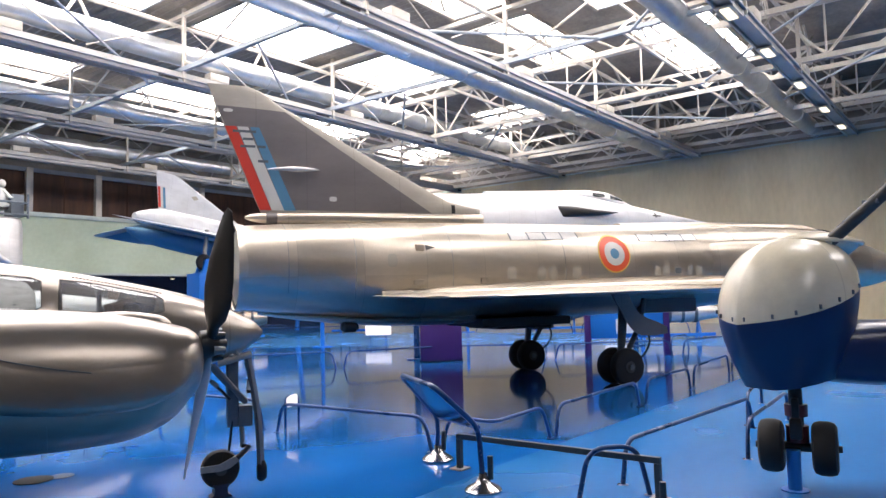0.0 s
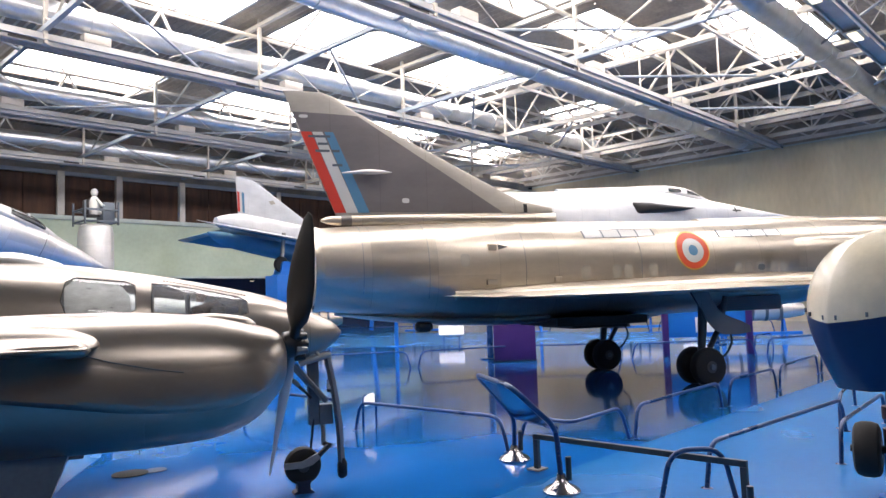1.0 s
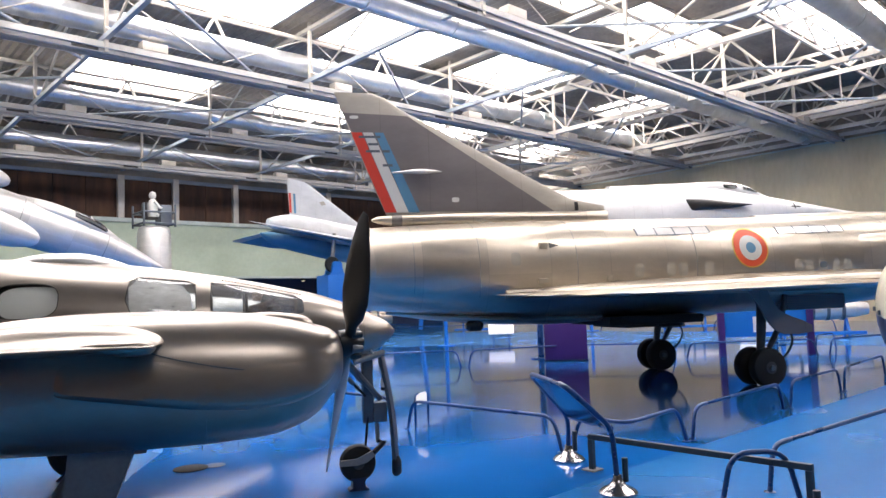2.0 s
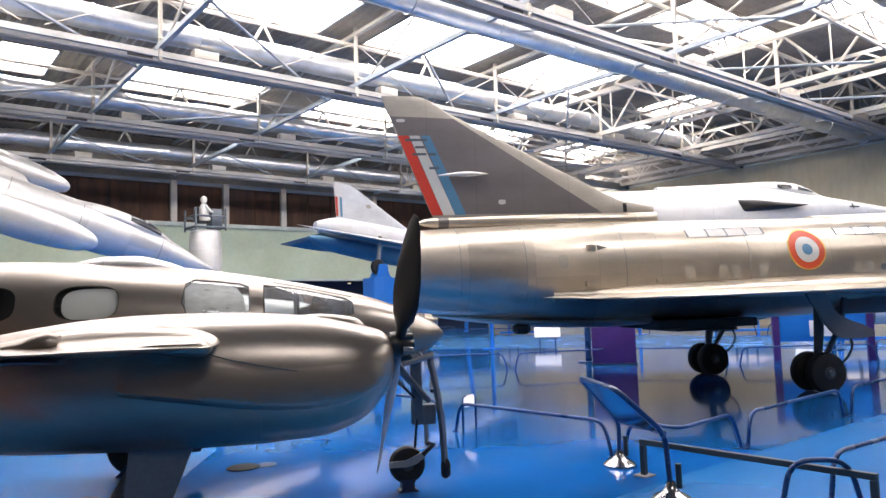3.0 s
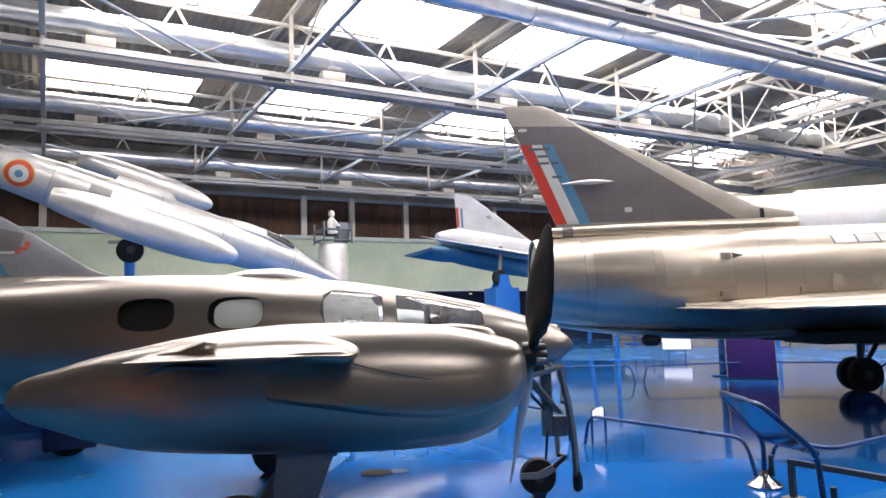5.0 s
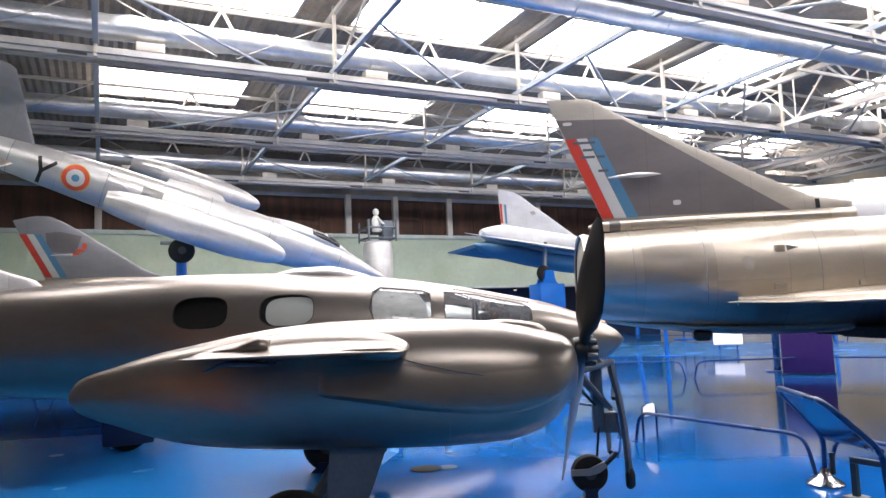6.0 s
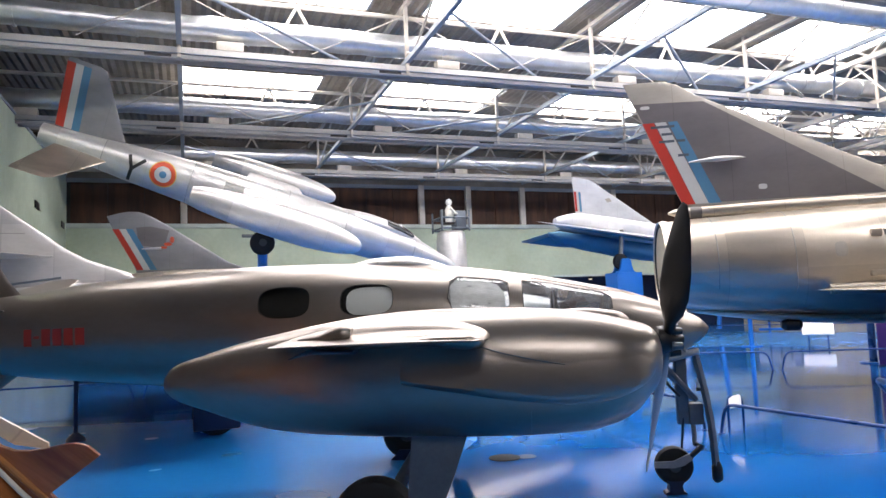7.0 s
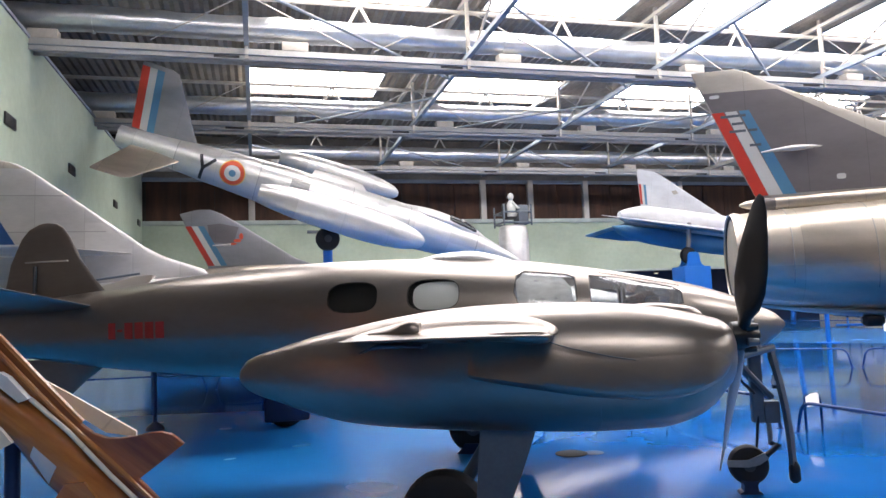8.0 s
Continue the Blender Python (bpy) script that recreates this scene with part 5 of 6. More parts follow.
t, h, f = tail_jet("grey_delta_jet", "grey delta jet with tricolour fin and small orange emblem", pose(0, 30, 0),
                   [(3.4, 2.3, -2.05, 0, 0.3), (3.72, 2.1, -2.1, 0, 0.3), (4.0, 1.35, -2.22, 0, 0.28), (5.5, -0.95, -3.0, 0, 0.2), (5.85, -1.55, -3.15, 0, 0.16), (6.0, -1.9, -2.6, 0, 0.1), (6.03, -2.0, -2.4, 0, 0.04)],
                   [(-2.6, 3.6, 2.2, 0.6), (0, 3.75, 2.0, 0.8), (4, 3.75, 1.9, 0.85), (8, 3.6, 2.0, 0.75), (11, 3.2, 2.3, 0.4), (13, 2.8, 2.6, 0.05)], M_GREYFIN, M_ALU,
                   (-2.08, -2.95, 3.75, 5.35, 0.24), None, [(-0.95, 4.75, 0.3, 0.14), (-0.8, 4.92, 0.16, 0.26), (-1.1, 4.62, 0.24, 0.1)])
part("fin_panel", patch(f, [(-1.1, 4.6), (-0.9, 5.3), (-1.6, 5.45), (-2.1, 5.4), (-2.0, 4.7)], -1, 0.006), M_FINGREY, t)
part("fin_probe", tube([(-1.9, -0.2, 4.55), (-1.2, -0.22, 4.57)], [0.02, 0.06], 8), M_ALU2, t)
part("delta_wing", Blade([(-0.6, 6.0, -1.5, 2.3, 0.3), (-4.0, -0.5, -1.7, 2.25, 0.1)]).mesh(), M_ALU, t)
part("delta_wing", Blade([(0.6, 6.0, -1.5, 2.3, 0.3), (4.0, -0.5, -1.7, 2.25, 0.1)]).mesh(), M_ALU, t)
for x, y in ((0.5, -1.6), (0.5, 1.6), (8, 0)):
    part("landing_leg", tube([(x, y, 2.3), (x, y, 0.4)], 0.09, 10), M_GEAR, t)
    wheel(t, (x, y, 0.42), 0.42, 0.26)

t, h, f = tail_jet("silver_jet", "silver jet with tall swept metal fin and small tailplane", pose(0, 14, 0),
                   [(2.2, -0.8, -5.6, 0, 0.3), (2.601, -1.203, -5.6, 0, 0.3), (2.731, -1.583, -5.6, 0, 0.28), (2.85, -1.9, -5.6, 0, 0.26), (3.023, -2.204, -5.65, 0, 0.24), (3.394, -2.691, -5.7, 0, 0.22), (3.924, -3.409, -5.78, 0, 0.19), (4.411, -4.083, -5.85, 0, 0.16), (4.53, -4.3, -5.85, 0, 0.12), (4.6, -4.6, -5.8, 0, 0.05)],
                   [(-5.8, 2.1, 1.3, 0.35), (-3.5, 2.35, 1.1, 0.55), (-1, 2.46, 1.0, 0.65), (2, 2.42, 1.0, 0.65), (5.5, 2.2, 1.1, 0.5), (7.5, 1.8, 1.5, 0.1)], M_FINMETAL, M_ALU2,
                   None, None)
part("tailplane", Blade([(-0.1, -2.4, -5.0, 2.9, 0.12), (-1.6, -3.6, -5.1, 2.92, 0.06)]).mesh(), M_ALU2, t, "pale tailplane")
part("fin_tip", patch(f, [(-5.6, 4.44), (-4.2, 4.44), (-4.45, 4.57), (-5.6, 4.57)], -1, 0.008, fine=6), M_TAN, t, "tan fin tip")
part("rudder_stripe", patch(f, [(-5.4, 3.0), (-4.25, 3.0), (-4.6, 3.6), (-5.5, 3.6)], -1, 0.01, fine=6), M_RAIL, t, "dark blue rudder stripe")
for z, x0, x1 in ((3.3, -5.2, -2.85), (3.95, -5.4, -3.55)):
    part("fin_seam", patch(f, [(x0, z), (x1, z), (x1, z + 0.015), (x0, z + 0.015)], -1, 0.006, fine=8), M_GEAR_L, t)
part("antenna", tube([(-3.0, -0.6, 2.4), (-2.2, -0.62, 2.5)], 0.02, 8), M_GEAR, t)
part("tail_support", add_lathe(tube([(-1.8, -1.94, 0.0), (-1.8, -1.94, 1.24)], 0.03, 10), [(0.0, 0.14), (0.05, 0.12), (0.12, 0.04)], "z", (-1.8, -1.94, 0)), M_NAVY, t, "dark prop under the wing")
part("prop_head", tube([(-1.8, -1.94, 0.9), (-1.8, -1.94, 1.24)], 0.07, 12), M_STEEL, t)
# low wings, added out of view to cast shade on the floor
for sd in (-1, 1):
    part("wing", Blade([(sd * 0.4, 2.2, -2.1, 1.3, 0.3), (sd * 4.6, 0.6, -1.6, 1.22, 0.12)]).mesh(), M_ALU2, t, "silver low wing, added unseen to shade the floor")
for x, y in ((0.15, -2.6), (0.15, 2.6), (5.0, 0)):
    part("landing_leg", tube([(x, y, 1.2), (x, y, 0.35)], 0.08, 10), M_GEAR, t)
    # navy door sheet also stands in for the dark shadow by the leg
    part("leg_door", box((x - 0.32, y - 0.2, 0.1), (x + 0.34, y - 0.17, 1.2), 0.03), M_NAVY, t)
    wheel(t, (x, y, 0.33), 0.33, 0.2)


def far_delta():
    m = pose(20.5, 30, 4.75) @ Matrix.Rotation(radians(7), 4, "Y")
    t = thing("white_delta_jet", m, "white delta jet raised nose-down on a blue block", "aircraft")
    h = Hull([(-4.3, 0.62, 0.3, 0.2), (-4.1, 0.72, 0.2, 0.3), (-3.0, 1.02, 0.0, 0.55), (0, 1.05, -0.35, 0.7), (4, 0.95, -0.4, 0.7), (7, 0.7, -0.2, 0.45), (9.2, 0.3, 0.2, 0.05)], 2.2)
    part("fuselage", h.mesh(40, 36), M_WHITE, t)
    fin = Blade([(0.7, 1.9, -3.2, 0, 0.26), (1.0, 1.4, -3.2, 0, 0.24), (2.62, -2.2, -3.5, 0, 0.12), (2.75, -2.6, -3.45, 0, 0.06)], True)
    fn = part("fin", fin.mesh(14, 2), M_WHITE, t, "white swept fin")
    for nm, k, mat in (("red_stripe", 0, M_RED), ("white_stripe", 1, M_STRIPE_W), ("blue_stripe", 2, M_STRIPE_B)):
        part(nm, patch(fin, [(-3.22 + 0.12 * k, 1.1), (-3.10 + 0.12 * k, 1.1), (-3.25 + 0.12 * k, 2.05), (-3.37 + 0.12 * k, 2.05)], -1, 0.012, fine=4), mat, fn)
    part("fin_mark", patch(fin, [(-1.5, 1.75), (-1.25, 1.85), (-1.4, 2.0), (-1.65, 1.9)], -1, 0.012, fine=3), M_TAN, fn)
    # blue here and below the wings paints in the floor's reflection
    part("belly_fairing", Hull([(-4.6, -0.1, -0.2, 0.1), (-4.0, 0.0, -0.5, 0.5), (-2.5, 0.0, -0.72, 0.75), (0.5, 0.0, -0.85, 0.8), (4, 0.0, -0.75, 0.6), (6, 0.0, -0.3, 0.2)], 2.4).mesh(30, 30), M_STRIPE_B, t, "belly fairing in blue for the floor's reflection")
    for sd in (-1, 1):
        tip = -6.7 if sd < 0 else -4.6
        part("delta_wing", Blade([(sd * 0.5, 3.8, -3.6, 0.25, 0.34), (sd * 2.9, tip + 2.3, tip, -0.24, 0.12), (sd * 3.0, tip + 1.4, tip + 0.05, -0.26, 0.05)]).mesh(), M_WHITE, t, "white delta wing")
        part("wing_floor_bounce", Blade([(sd * 0.5, 3.7, -3.5, 0.12, 0.26), (sd * 2.8, tip + 2.3, tip + 0.4, -0.29, 0.06)]).mesh(), M_STRIPE_B, t, "wing underside in blue for the floor's reflection")
    part("landing_leg", tube([(-1.55, -1.5, 0.2), (-1.55, -1.5, -0.98)], 0.1, 12), M_GEAR_L, t, "pale landing gear leg")
    wheel(t, (-1.55, -1.5, -1.3), 0.38, 0.25)
    for y in (-1.5,):
        b = thing("display_block", pose(18.92, 30 + y, 0), "bright blue display block under a jet wheel", "support", "blocks under the raised jet")
        part("plinth", box((-0.68, -0.5, 0), (0.68, 0.5, 3.12), 0.02), M_STAND, b)
        for ya, yb in ((-0.3, -0.18), (0.18, 0.3)):
            part("cradle", bridge_rings(bmesh.new(), [[(-w, ya, z), (w, ya, z), (w, yb, z), (-w, yb, z)] for w, z in ((0.5, 3.12), (0.36, 3.22), (0.29, 3.42), (0.26, 3.66), (0.18, 3.78))]), M_STAND, b, smooth=False)
        part("cradle_bed", box((-0.3, -0.2, 3.1), (0.3, 0.2, 3.22), 0.02), M_STAND, b)
    part("nose_support", tube([(5.5, 0, -0.3), (5.5, 0, -3.9)], 0.12, 12), M_STAND, t)


far_delta()


def white_jet():
    t = thing("white_research_jet", plan(19.5, 11.0, -28.4), "white jet with sharp nose, small canopy and dark intake", "aircraft")
    h = Hull([(-8, 4.7, 3.3, 0.6), (-3.8, 4.76, 3.1, 0.8), (-1, 4.86, 3.1, 0.8), (1.0, 4.9, 3.2, 0.72), (2.4, 4.72, 3.35, 0.6), (3.2, 4.6, 3.5, 0.5), (4.5, 4.40, 3.7, 0.34), (6.0, 4.18, 3.95, 0.12), (6.65, 4.10, 4.06, 0.02)], 2.2)
    part("fuselage", h.mesh(70, 44), M_WHITE, t, "white fuselage")
    cn = Hull([(-2.2, 4.9, 4.5, 0.2), (0.2, 5.0, 4.5, 0.34), (1.5, 5.06, 4.5, 0.38), (2.2, 5.0, 4.4, 0.36), (3.15, 4.64, 4.3, 0.2), (3.5, 4.55, 4.3, 0.05)], 2.1)
    part("canopy", cn.mesh(36, 30), M_WHITE, t)
    part("canopy_window", patch(cn, oval(1.72, 4.88, 0.5, 0.18), -1, 0.01, fine=1), M_CANOPY, t, "dark canopy window")
    part("canopy_window", patch(cn, [(2.15, 4.76), (2.2, 4.93), (2.75, 4.72), (2.7, 4.7)], -1, 0.01, fine=3), M_CANOPY, t)
    part("air_intake", Hull([(-0.05, 4.42, 4.05, 0.02), (0.3, 4.42, 4.08, 0.12), (1.4, 4.33, 4.15, 0.12), (2.15, 4.28, 4.26, 0.02)], 2.5).mesh(20, 20), M_BLACK, t, "black intake", m=pose(0, -0.72, 0))
    part("nose_emblem", patch(h, oval(4.0, 4.25, 0.4, 0.05), -1, 0.01, fine=1), M_BLACK, t)
    part("nose_emblem", patch(h, oval(3.95, 4.28, 0.06, 0.2), -1, 0.012, fine=1), M_BLACK, t)
    part("nose_boom", tube([(6.5, 0, 4.08), (8.2, 0, 4.0)], [0.03, 0.01], 8), M_ALU2, t)
    for x in (-4.5, 3.2):
        part("support_post", add_lathe(tube([(x, 0, 0), (x, 0, 3.4)], 0.09, 12), [(0.0, 0.3), (0.03, 0.3)], "z", (x, 0, 0)), M_RAIL, t, "dark blue support post")
    part("wing", Blade([(0.6, -1.0, -6.0, 3.9, 0.3), (4.5, -5, -6.5, 3.85, 0.1)]).mesh(), M_WHITE, t)


white_jet()


# ---------------------------------------------------------------- test rig with a mannequin on top
rig = thing("vertical_test_rig", pose(12.85, 35, 0), "tall white cylindrical jet test rig with open top cage", "test rig")
part("engine_barrel", lathe([(0.0, 0.95), (0.3, 0.95), (1.6, 0.8), (3.2, 0.8), (5.4, 0.78), (5.75, 0.72), (5.85, 0.6)], "z"), M_ALU2, rig, "pale metal barrel")
for k in range(4):
    a = math.pi / 4 + k * math.pi / 2
    part("outrigger", tube([(0.7 * math.cos(a), 0.7 * math.sin(a), 1.0), (1.9 * math.cos(a), 1.9 * math.sin(a), 0.05)], 0.07, 8), M_GEAR, rig)
for z in (5.95, 6.5):
    part("cage_ring", tube(rounded([(-0.75, -0.75, z), (0.75, -0.75, z), (0.75, 0.75, z), (-0.75, 0.75, z), (-0.75, -0.75, z)], 0.05), 0.05, 6), M_GEAR, rig)
for x, y in ((-0.75, -0.75), (0.75, -0.75), (0.75, 0.75), (-0.75, 0.75)):
    part("cage_post", tube([(x, y, 5.8), (x, y, 6.9)], 0.05, 6), M_GEAR, rig)
part("equipment_box", box((0.15, -0.5, 5.9), (0.7, 0.3, 6.9), 0.05), M_GEAR, rig)
part("seat", add_box(box((-0.4, -0.3, 6.2), (0.1, 0.3, 6.32), 0.03), (-0.5, -0.3, 6.3), (-0.4, 0.3, 7.0), 0.03), M_BLACK, rig)
bm = bmesh.new()
add_lathe(bm, [(6.3, 0.2), (6.5, 0.24), (6.9, 0.26), (7.15, 0.14), (7.2, 0.07)], "z", (-0.1, -0.1, 0), 14)
add_lathe(bm, [(7.18, 0.05), (7.26, 0.14), (7.4, 0.17), (7.52, 0.12), (7.57, 0.03)], "z", (-0.1, -0.1, 0), 14)
for s in (-1, 1):
    add_tube(bm, [(-0.1, -0.1 + s * 0.26, 7.05), (0.1, -0.15 + s * 0.34, 6.75), (0.4, -0.15 + s * 0.2, 6.7)], 0.07, 8)
    add_tube(bm, [(-0.05, -0.1 + s * 0.12, 6.4), (0.4, -0.1 + s * 0.14, 6.42), (0.45, -0.1 + s * 0.14, 6.02)], 0.09, 8)
single("mannequin", bm, M_STRIPE_W, "pale seated mannequin on top of the test rig", "mannequin", m=pose(12.85, 35, 0))


# ---------------------------------------------------------------- rails
def rail(a, b, h=0.38, name="low_rail", via=None):
    a, b = Vector((*a, 0)), Vector((*b, 0))
    d = (b - a).normalized()
    corner = [Vector((*via, h)) - a] if via else []
    t = thing(name, Matrix.Translation(a), "low blue tubular visitor rail", "rail", "low rails along the walkways")
    up = Vector((0, 0, h))
    v = b - a
    part("tube", tube(rounded([(0, 0, 0), d * 0.1 + up, *corner, v - d * 0.1 + up, v], 0.16), 0.021, 10), M_RAIL, t, "blue painted steel tube")
    for q in (Vector((0, 0, 0)), v):
        part("foot_plate", lathe([(0.0, 0.05), (0.006, 0.05), (0.01, 0.03)], "z", q, 14), M_RAIL, t)


rail((6.05, 10.4), (6.15, 7.95))
rail((-4.6, 18.2), (-1.4, 17.8))
rail((-1.2, 17.8), (2.4, 17.4))
rail((6.12, 7.62), (6.22, 5.08))
rail((6.3, 5.0), (7.55, 4.33), via=(6.32, 4.3))
rail((7.63, 4.3), (10.3, 4.36))
rail((10.5, 4.34), (12.5, 4.34))
rail((12.7, 4.36), (15.3, 4.5))
rail((15.5, 4.5), (19.0, 4.7))
rail((6.05, 2.75), (9.35, 2.5))
rail((5.4, 2.85), (5.86, 2.42), 0.42)
rail((7.6, 2.1), (10.1, 2.25))
rail((9.5, 2.6), (11.4, 2.9))
for a, b in (((9.0, 16.6), (12.65, 13.4)), ((12.78, 13.25), (15.2, 11.95)), ((15.36, 11.7), (16.6, 9.6)), ((16.72, 9.35), (18.9, 7.0)), ((20.4, 7.6), (21.6, 7.5)), ((19.1, 6.8), (22.4, 5.6))):
    rail(a, b, 0.42)
for a, b in (((25.5, 24.8), (28.2, 20.6)), ((26.8, 32.4), (23.4, 37.0)), ((28.4, 20.2), (29.6, 15.6)), ((29.7, 15.2), (30.2, 10.4)), ((22.5, 30.5), (25.2, 25.4))):
    rail(a, b, 0.45)

bar = thing("low_barrier", pose(5.76, 0, 0), "dark square-section steel barrier across the walkway", "barrier")
part("top_bar", box((-0.025, 2.28, 0.30), (0.025, 4.37, 0.35), 0.004), M_BARRIER, bar, smooth=False)
for y in (2.28, 4.32):
    part("upright", box((-0.025, y, 0.004), (0.025, y + 0.05, 0.298), 0.004), M_BARRIER, bar, smooth=False)
    part("base_plate", box((-0.08, y - 0.05, 0.004), (0.08, y + 0.1, 0.016), 0.003), M_GEAR_L, bar, smooth=False)
pb = thing("floor_peg", pose(5.2, 2.05, 0.004), "short dark steel floor peg", "peg")
part("peg", tube([(0, 0, 0), (0, 0, 0.3)], 0.025, 10), M_BARRIER, pb)

# reading stand with a slanted glossy board on two legs
P, Q = Vector((5.95, 4.78, 0)), Vector((5.21, 3.68, 0))
rs = thing("reading_stand", Matrix.Translation(Q), "slanted blue information board on two tubular legs with chrome feet", "information stand")
D, C = P - Q + Vector((-0.02, -0.03, 0.46)), Vector((0.05, 0.07, 0.54))
A, B = Vector((5.32, 4.72, 0.96)) - Q, Vector((4.78, 3.86, 0.95)) - Q
part("frame", tube(rounded([P - Q + Vector((0, 0, 0.05)), D, A, B, C, Vector((0, 0, 0.05))], 0.12), 0.024, 10), M_RAIL, rs, "blue tubular frame")
part("cross_tube", tube([D, C], 0.02, 10), M_RAIL, rs)
nrm = (B - A).cross(D - A).normalized() * 0.012
ins = lambda q: q.lerp((A + B + C + D) / 4, 0.06)
bm = bridge_rings(bmesh.new(), [[ins(q) + nrm for q in (A, B, C, D)], [ins(q) - nrm for q in (A, B, C, D)]])
part("board", bm, M_PANELGLASS, rs, "dark glossy blue board", smooth=False)
for q in (P - Q, Vector((0, 0, 0))):
    part("chrome_foot", lathe([(0.004, 0.165), (0.02, 0.165), (0.045, 0.14), (0.08, 0.07), (0.13, 0.04), (0.16, 0.035)], "z", q, 28), M_CHROME, rs, "round chrome foot")
    part("leg_sleeve", tube([q + Vector((0.06, -0.04, 0.1)), q + Vector((0.06, -0.04, 0.3))], 0.026, 10), M_BARRIER, rs)

# small white label on two pins
sg = thing("small_sign", plan(6.44, 7.7, 50), "small white label plate on two blue pins", "sign")
for y in (-0.09, 0.09):
    part("pin", tube([(0, y, 0), (0, y, 0.33)], 0.016, 8), M_RAIL, sg)
part("plate", bridge_rings(bmesh.new(), [[(q[0], q[1], z) for q in oval(0, 0, 0.2, 0.16, 24, 5)] for z in (-0.006, 0.006)]), M_PAPER, sg, m=pose(-0.02, 0, 0.37, -24, -42, 0))
part("hoop", tube(rounded([(0.03, -0.09, 0.3), (0.06, -0.085, 0.42), (0.06, 0.085, 0.42), (0.03, 0.09, 0.3)], 0.05), 0.01, 8), M_RAIL, sg, "blue tube hoop")

mh = thing("manhole_cover", pose(3.14, 7.69, 0.004), "round dark iron floor cover with worn patch", "manhole cover")
part("lid", lathe([(0.0, 0.18), (0.006, 0.18), (0.01, 0.165)], "z", (0, 0, 0), 32), M_MANHOLE, mh)
part("worn_patch", lathe([(0.0, 0.12), (0.003, 0.12)], "z", (0.24, -0.06, 0), 20), M_CONCRETE, mh)

# purple column box and information boards
pl = thing("purple_column", plan(15.15, 11.95, -51.5), "tall flat purple display column", "display column")
part("panel", box((-0.56, -0.1, 0), (0.56, 0.5, 1.45), 0.015), M_PURPLE, pl)
part("base", box((-0.58, -0.12, 0), (0.58, 0.52, 0.05), 0.01), M_NAVY, pl)
ib = thing("information_board", plan(18.5, 8.1, -52), "blue information board with white sheet on purple posts", "information board")
for x in (-1.08, 1.08):
    part("post", box((x - 0.08, -0.08, 0), (x + 0.08, 0.08, 1.55), 0.01), M_PURPLE, ib)
part("board", box((-1.0, -0.04, 0.5), (1.0, 0.04, 1.5), 0.01), M_STAND, ib)
part("sheet", box((-0.3, -0.055, 0.62), (0.22, -0.044, 1.02), 0.004), M_PAPER, ib)
for x, y, r in ((20.4, 19.2, -46), (10.5, 33.0, -20), (27.5, 12.5, -50)):
    s = thing("white_label_stand", plan(x, y, r), "slanted white label board on a low blue stand", "sign", "white label boards")
    for k in (-0.3, 0.3):
        part("leg", tube([(k, 0.06, 0), (k, 0.06, 0.5)], 0.022, 8), M_RAIL, s)
    part("plate", box((-0.5, -0.25, -0.012), (0.5, 0.25, 0.012), 0.008), M_PAPER, s, m=pose(0, 0, 0.55, 55, 0, 0))
for x, y, hgt in ((18.4, 20.2, 2.4), (28.8, 21.0, 2.0)):
    s = thing("blue_post", pose(x, y, 0), "slim bright blue steel post", "post", "blue posts in the hall")
    part("shaft", tube([(0, 0, 0), (0, 0, hgt)], 0.075, 12), M_STAND, s)
    part("foot", box((-0.25, -0.25, 0), (0.25, 0.25, 0.03), 0.005), M_STAND, s)


# engines on stands far off
def engine(x, y, deg, ln, r, z, mat):
    e = thing("display_engine", plan(x, y, deg), "pale cylindrical engine on a low display trolley", "engine", "engines on display")
    part("casing", lathe([(-ln / 2, r * 0.5), (-ln / 2 + 0.1, r * 0.8), (-ln * 0.2, r), (ln * 0.2, r * 0.95), (ln * 0.42, r * 0.7), (ln / 2, r * 0.55)], "x", (0, 0, z), 24), mat, e)
    for k in range(5):
        part("pipe_ring", lathe([(-0.05, r * 0.9), (-0.05, r * 1.05), (0.05, r * 1.05), (0.05, r * 0.9)], "x", (-ln * 0.3 + k * ln * 0.14, 0, z), 20), M_GEAR, e)
    for k in range(4):
        part("accessory", box((-0.18, -0.12, -0.1), (0.18, 0.12, 0.14), 0.03), M_GEAR_L if k % 2 else M_GEAR, e, m=pose(-ln * 0.25 + k * ln * 0.16, -0.1, z + r))
    for s in (-1, 1):
        part("trolley_leg", tube([(s * ln * 0.3, -0.3, 0), (s * ln * 0.3, 0, z - r * 0.8), (s * ln * 0.3, 0.3, 0)], 0.05, 8), M_STAND, e)
    part("trolley_rail", box((-ln * 0.45, -0.35, 0.1), (ln * 0.45, -0.25, 0.22), 0.02), M_STAND, e)


engine(25.8, 9.6, -55, 3.4, 0.36, 0.95, M_ALU2)
engine(20.5, 28.6, -30, 3.0, 0.5, 1.0, M_ALU)
engine(27.2, 27.0, -45, 3.2, 0.5, 1.0, M_GEAR_L)
engine(30.5, 17.0, -60, 3.0, 0.45, 0.95, M_ALU)
engine(13.0, 27.0, -20, 3.5, 0.5, 1.1, M_ALU2)

for x in (14.2, 20.0, 25.4, 9.5):
    lp = thing("recess_lamp", pose(x, 42.0, 3.5), "small lit spot lamp under the gallery", "lamp", "lamps under the gallery")
    part("lamp_body", lathe([(-0.05, 0.16), (0.098, 0.16)], "z"), M_BLACK, lp)
    part("lamp_lens", lathe([(-0.09, 0.10), (-0.052, 0.12)], "z"), M_LAMP, lp)


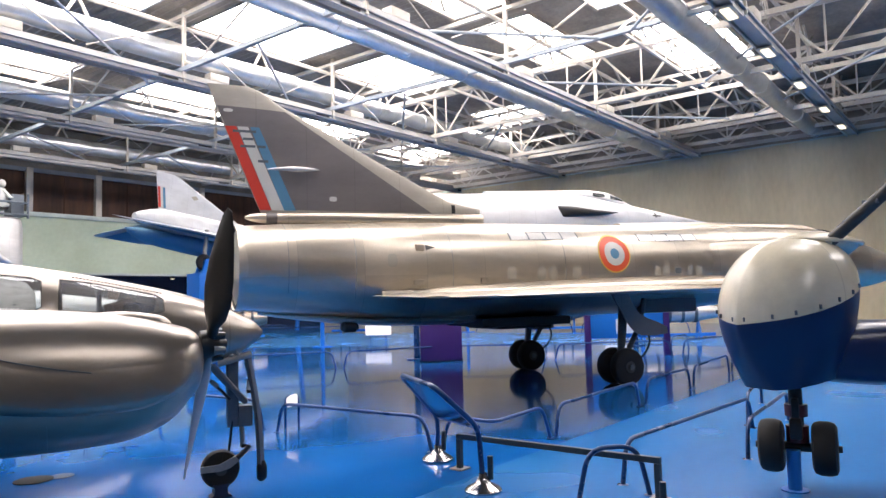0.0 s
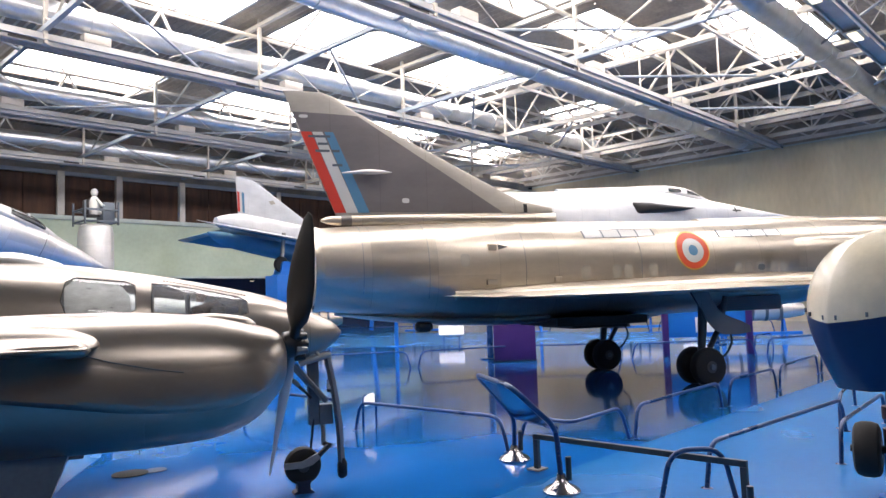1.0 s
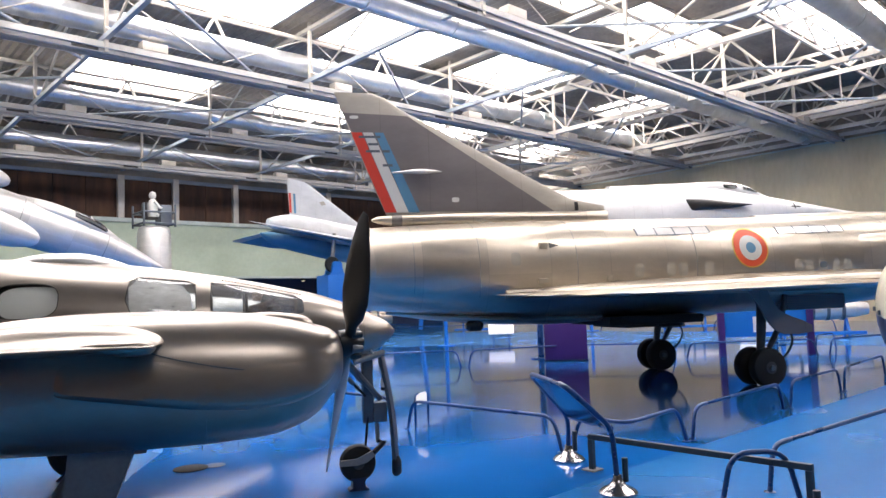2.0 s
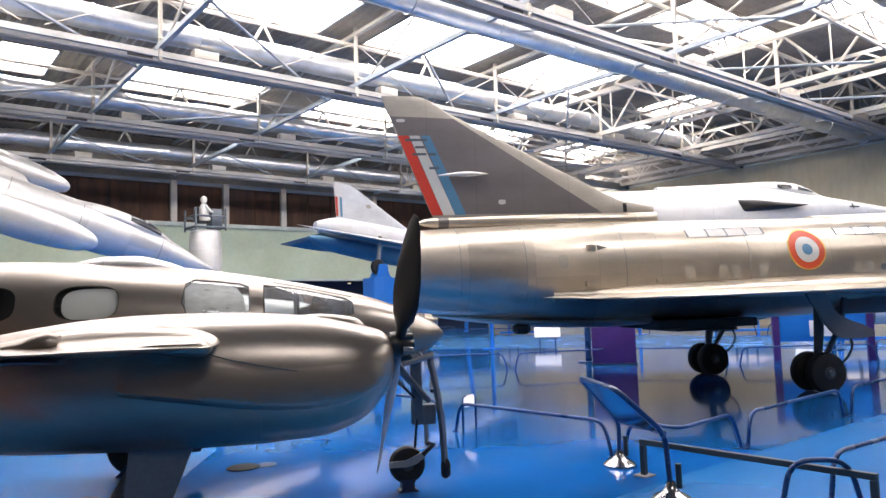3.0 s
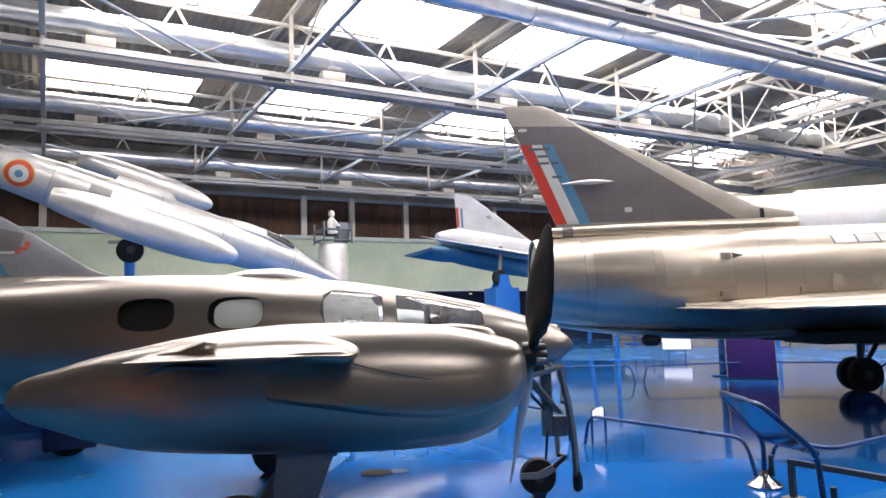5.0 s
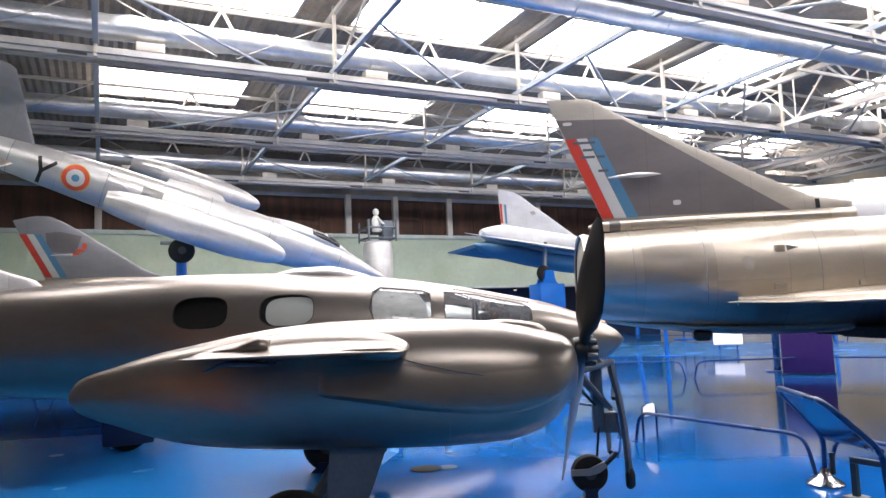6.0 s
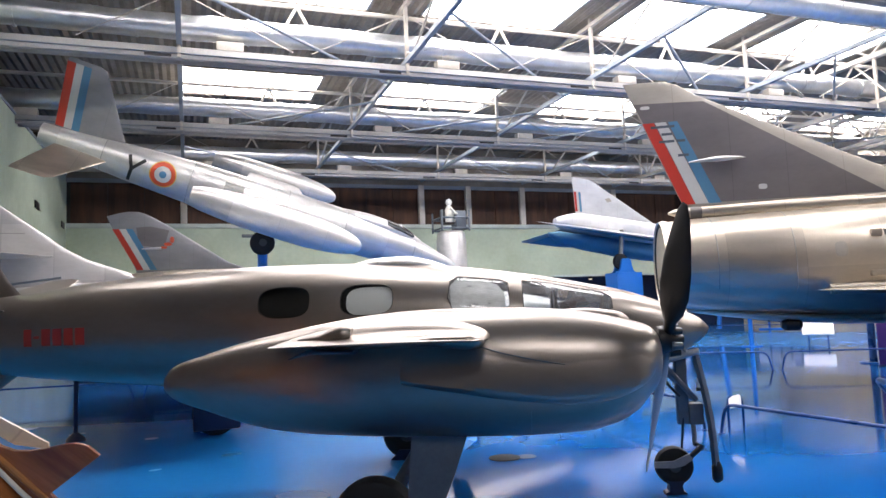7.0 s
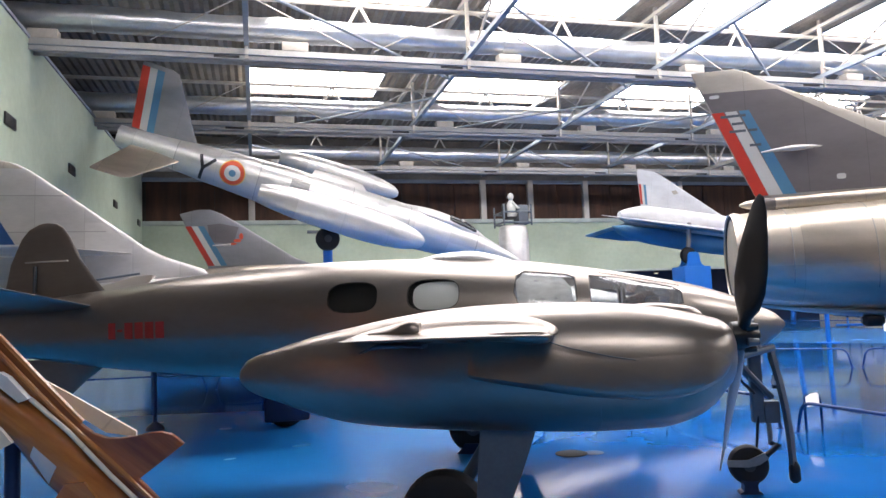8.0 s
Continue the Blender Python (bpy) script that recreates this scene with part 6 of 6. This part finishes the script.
# ---------------------------------------------------------------- varnished wooden airframe
def wooden():
    t = thing("wooden_airframe", pose(-1.05, 4.05, 1.12) @ Matrix.Rotation(radians(-4), 4, "Z") @ Matrix.Rotation(radians(41), 4, "Y"), "varnished brown wooden aircraft tail with swept fins on a stand", "wooden model")
    h = Hull([(-2.4, 0.16, -0.12, 0.13), (-0.9, 0.03, -0.18, 0.125), (-0.5, -0.015, -0.2, 0.12), (-0.25, -0.02, -0.225, 0.115), (0, -0.045, -0.285, 0.105), (0.25, -0.08, -0.30, 0.09), (0.7, -0.14, -0.32, 0.05), (1.1, -0.2, -0.3, 0.02)], 2.3)
    part("body", h.mesh(60, 40), M_WOOD, t, "varnished wooden body")
    spine = [(-2.4, 0.37), (-0.64, 0.11), (-0.235, 0.05), (-0.09, 0.032), (-0.01, 0.034), (0.05, 0.052), (0.10, 0.088), (0.146, 0.134), (0.195, 0.192), (0.235, 0.228), (0.285, 0.25), (0.358, 0.247), (0.299, -0.008), (0.437, -0.026), (0.9, -0.09), (0.9, -0.17),
             (0.437, -0.09), (0.159, -0.06), (-0.34, -0.03), (-0.6, 0.0), (-2.4, 0.2)]
    bm = slab(spine, -0.055, -0.015)
    part("spine_fin", bm, M_WOOD_D, t, "dark varnished spine running into a swept fin", smooth=False)
    part("spine_moulding", tube([(-2.4, -0.06, 0.30), (-0.64, -0.06, 0.075), (-0.2, -0.06, 0.012), (0.159, -0.06, -0.02), (0.5, -0.06, -0.055), (0.9, -0.06, -0.12)], 0.014, 8), M_WOOD, t)
    part("top_moulding", tube([(-2.4, -0.035, 0.375), (-0.64, -0.035, 0.115), (-0.235, -0.035, 0.055), (-0.09, -0.035, 0.036)], 0.02, 8), M_WOOD, t)
    part("cream_tailplane", slab([(-0.40, 0.06), (-0.24, 0.085), (0.13, 0.135), (0.15, 0.115), (0.02, 0.045), (-0.25, 0.02)], 0.05, 0.075), M_CREAM, t, "cream far tail surface", smooth=False)
    part("white_cover", slab([(-0.58, -0.03), (-0.52, 0.018), (-0.477, 0.025), (-0.34, 0.002), (-0.36, -0.035)], -0.125, -0.07), M_STRIPE_W, t, "white cover strip", smooth=False)
    # cream strip painting the highlight on the rounded ridge
    part("ridge_glint", tube([(-0.34, -0.075, -0.005), (-0.1, -0.075, -0.02), (0.19, -0.07, -0.065), (0.5, -0.06, -0.10)], 0.012, 8), M_CREAM, t, "pale strip painted as the ridge highlight")
    part("pale_patch", patch(h, [(-0.176, -0.15), (-0.033, -0.163), (-0.01, -0.255), (-0.16, -0.20)], -1, 0.004), M_STRIPE_W, t, "grey-white paper patch")
    part("lower_fin", slab([(0.05, -0.2), (0.114, -0.143), (0.35, -0.2), (0.30, -0.42), (0.08, -0.40)], -0.125, -0.10), M_WOOD, t, "lighter wooden lower fin", smooth=False)
    part("cream_edge", slab([(-0.62, -0.13), (-0.328, -0.16), (-0.25, -0.177), (-0.294, -0.284), (-0.62, -0.26)], -0.17, -0.14), M_CREAM, t, "cream side surface", smooth=False)


wooden()
wst = thing("model_stand", pose(-1.42, 4.1, 0.004), "dark blue steel stand post under the wooden airframe", "stand")
part("post", tube([(0, 0, 0), (0, 0, 1.3)], 0.035, 12), M_NAVY, wst)
part("foot", lathe([(0.0, 0.2), (0.015, 0.2), (0.03, 0.05)], "z"), M_NAVY, wst)
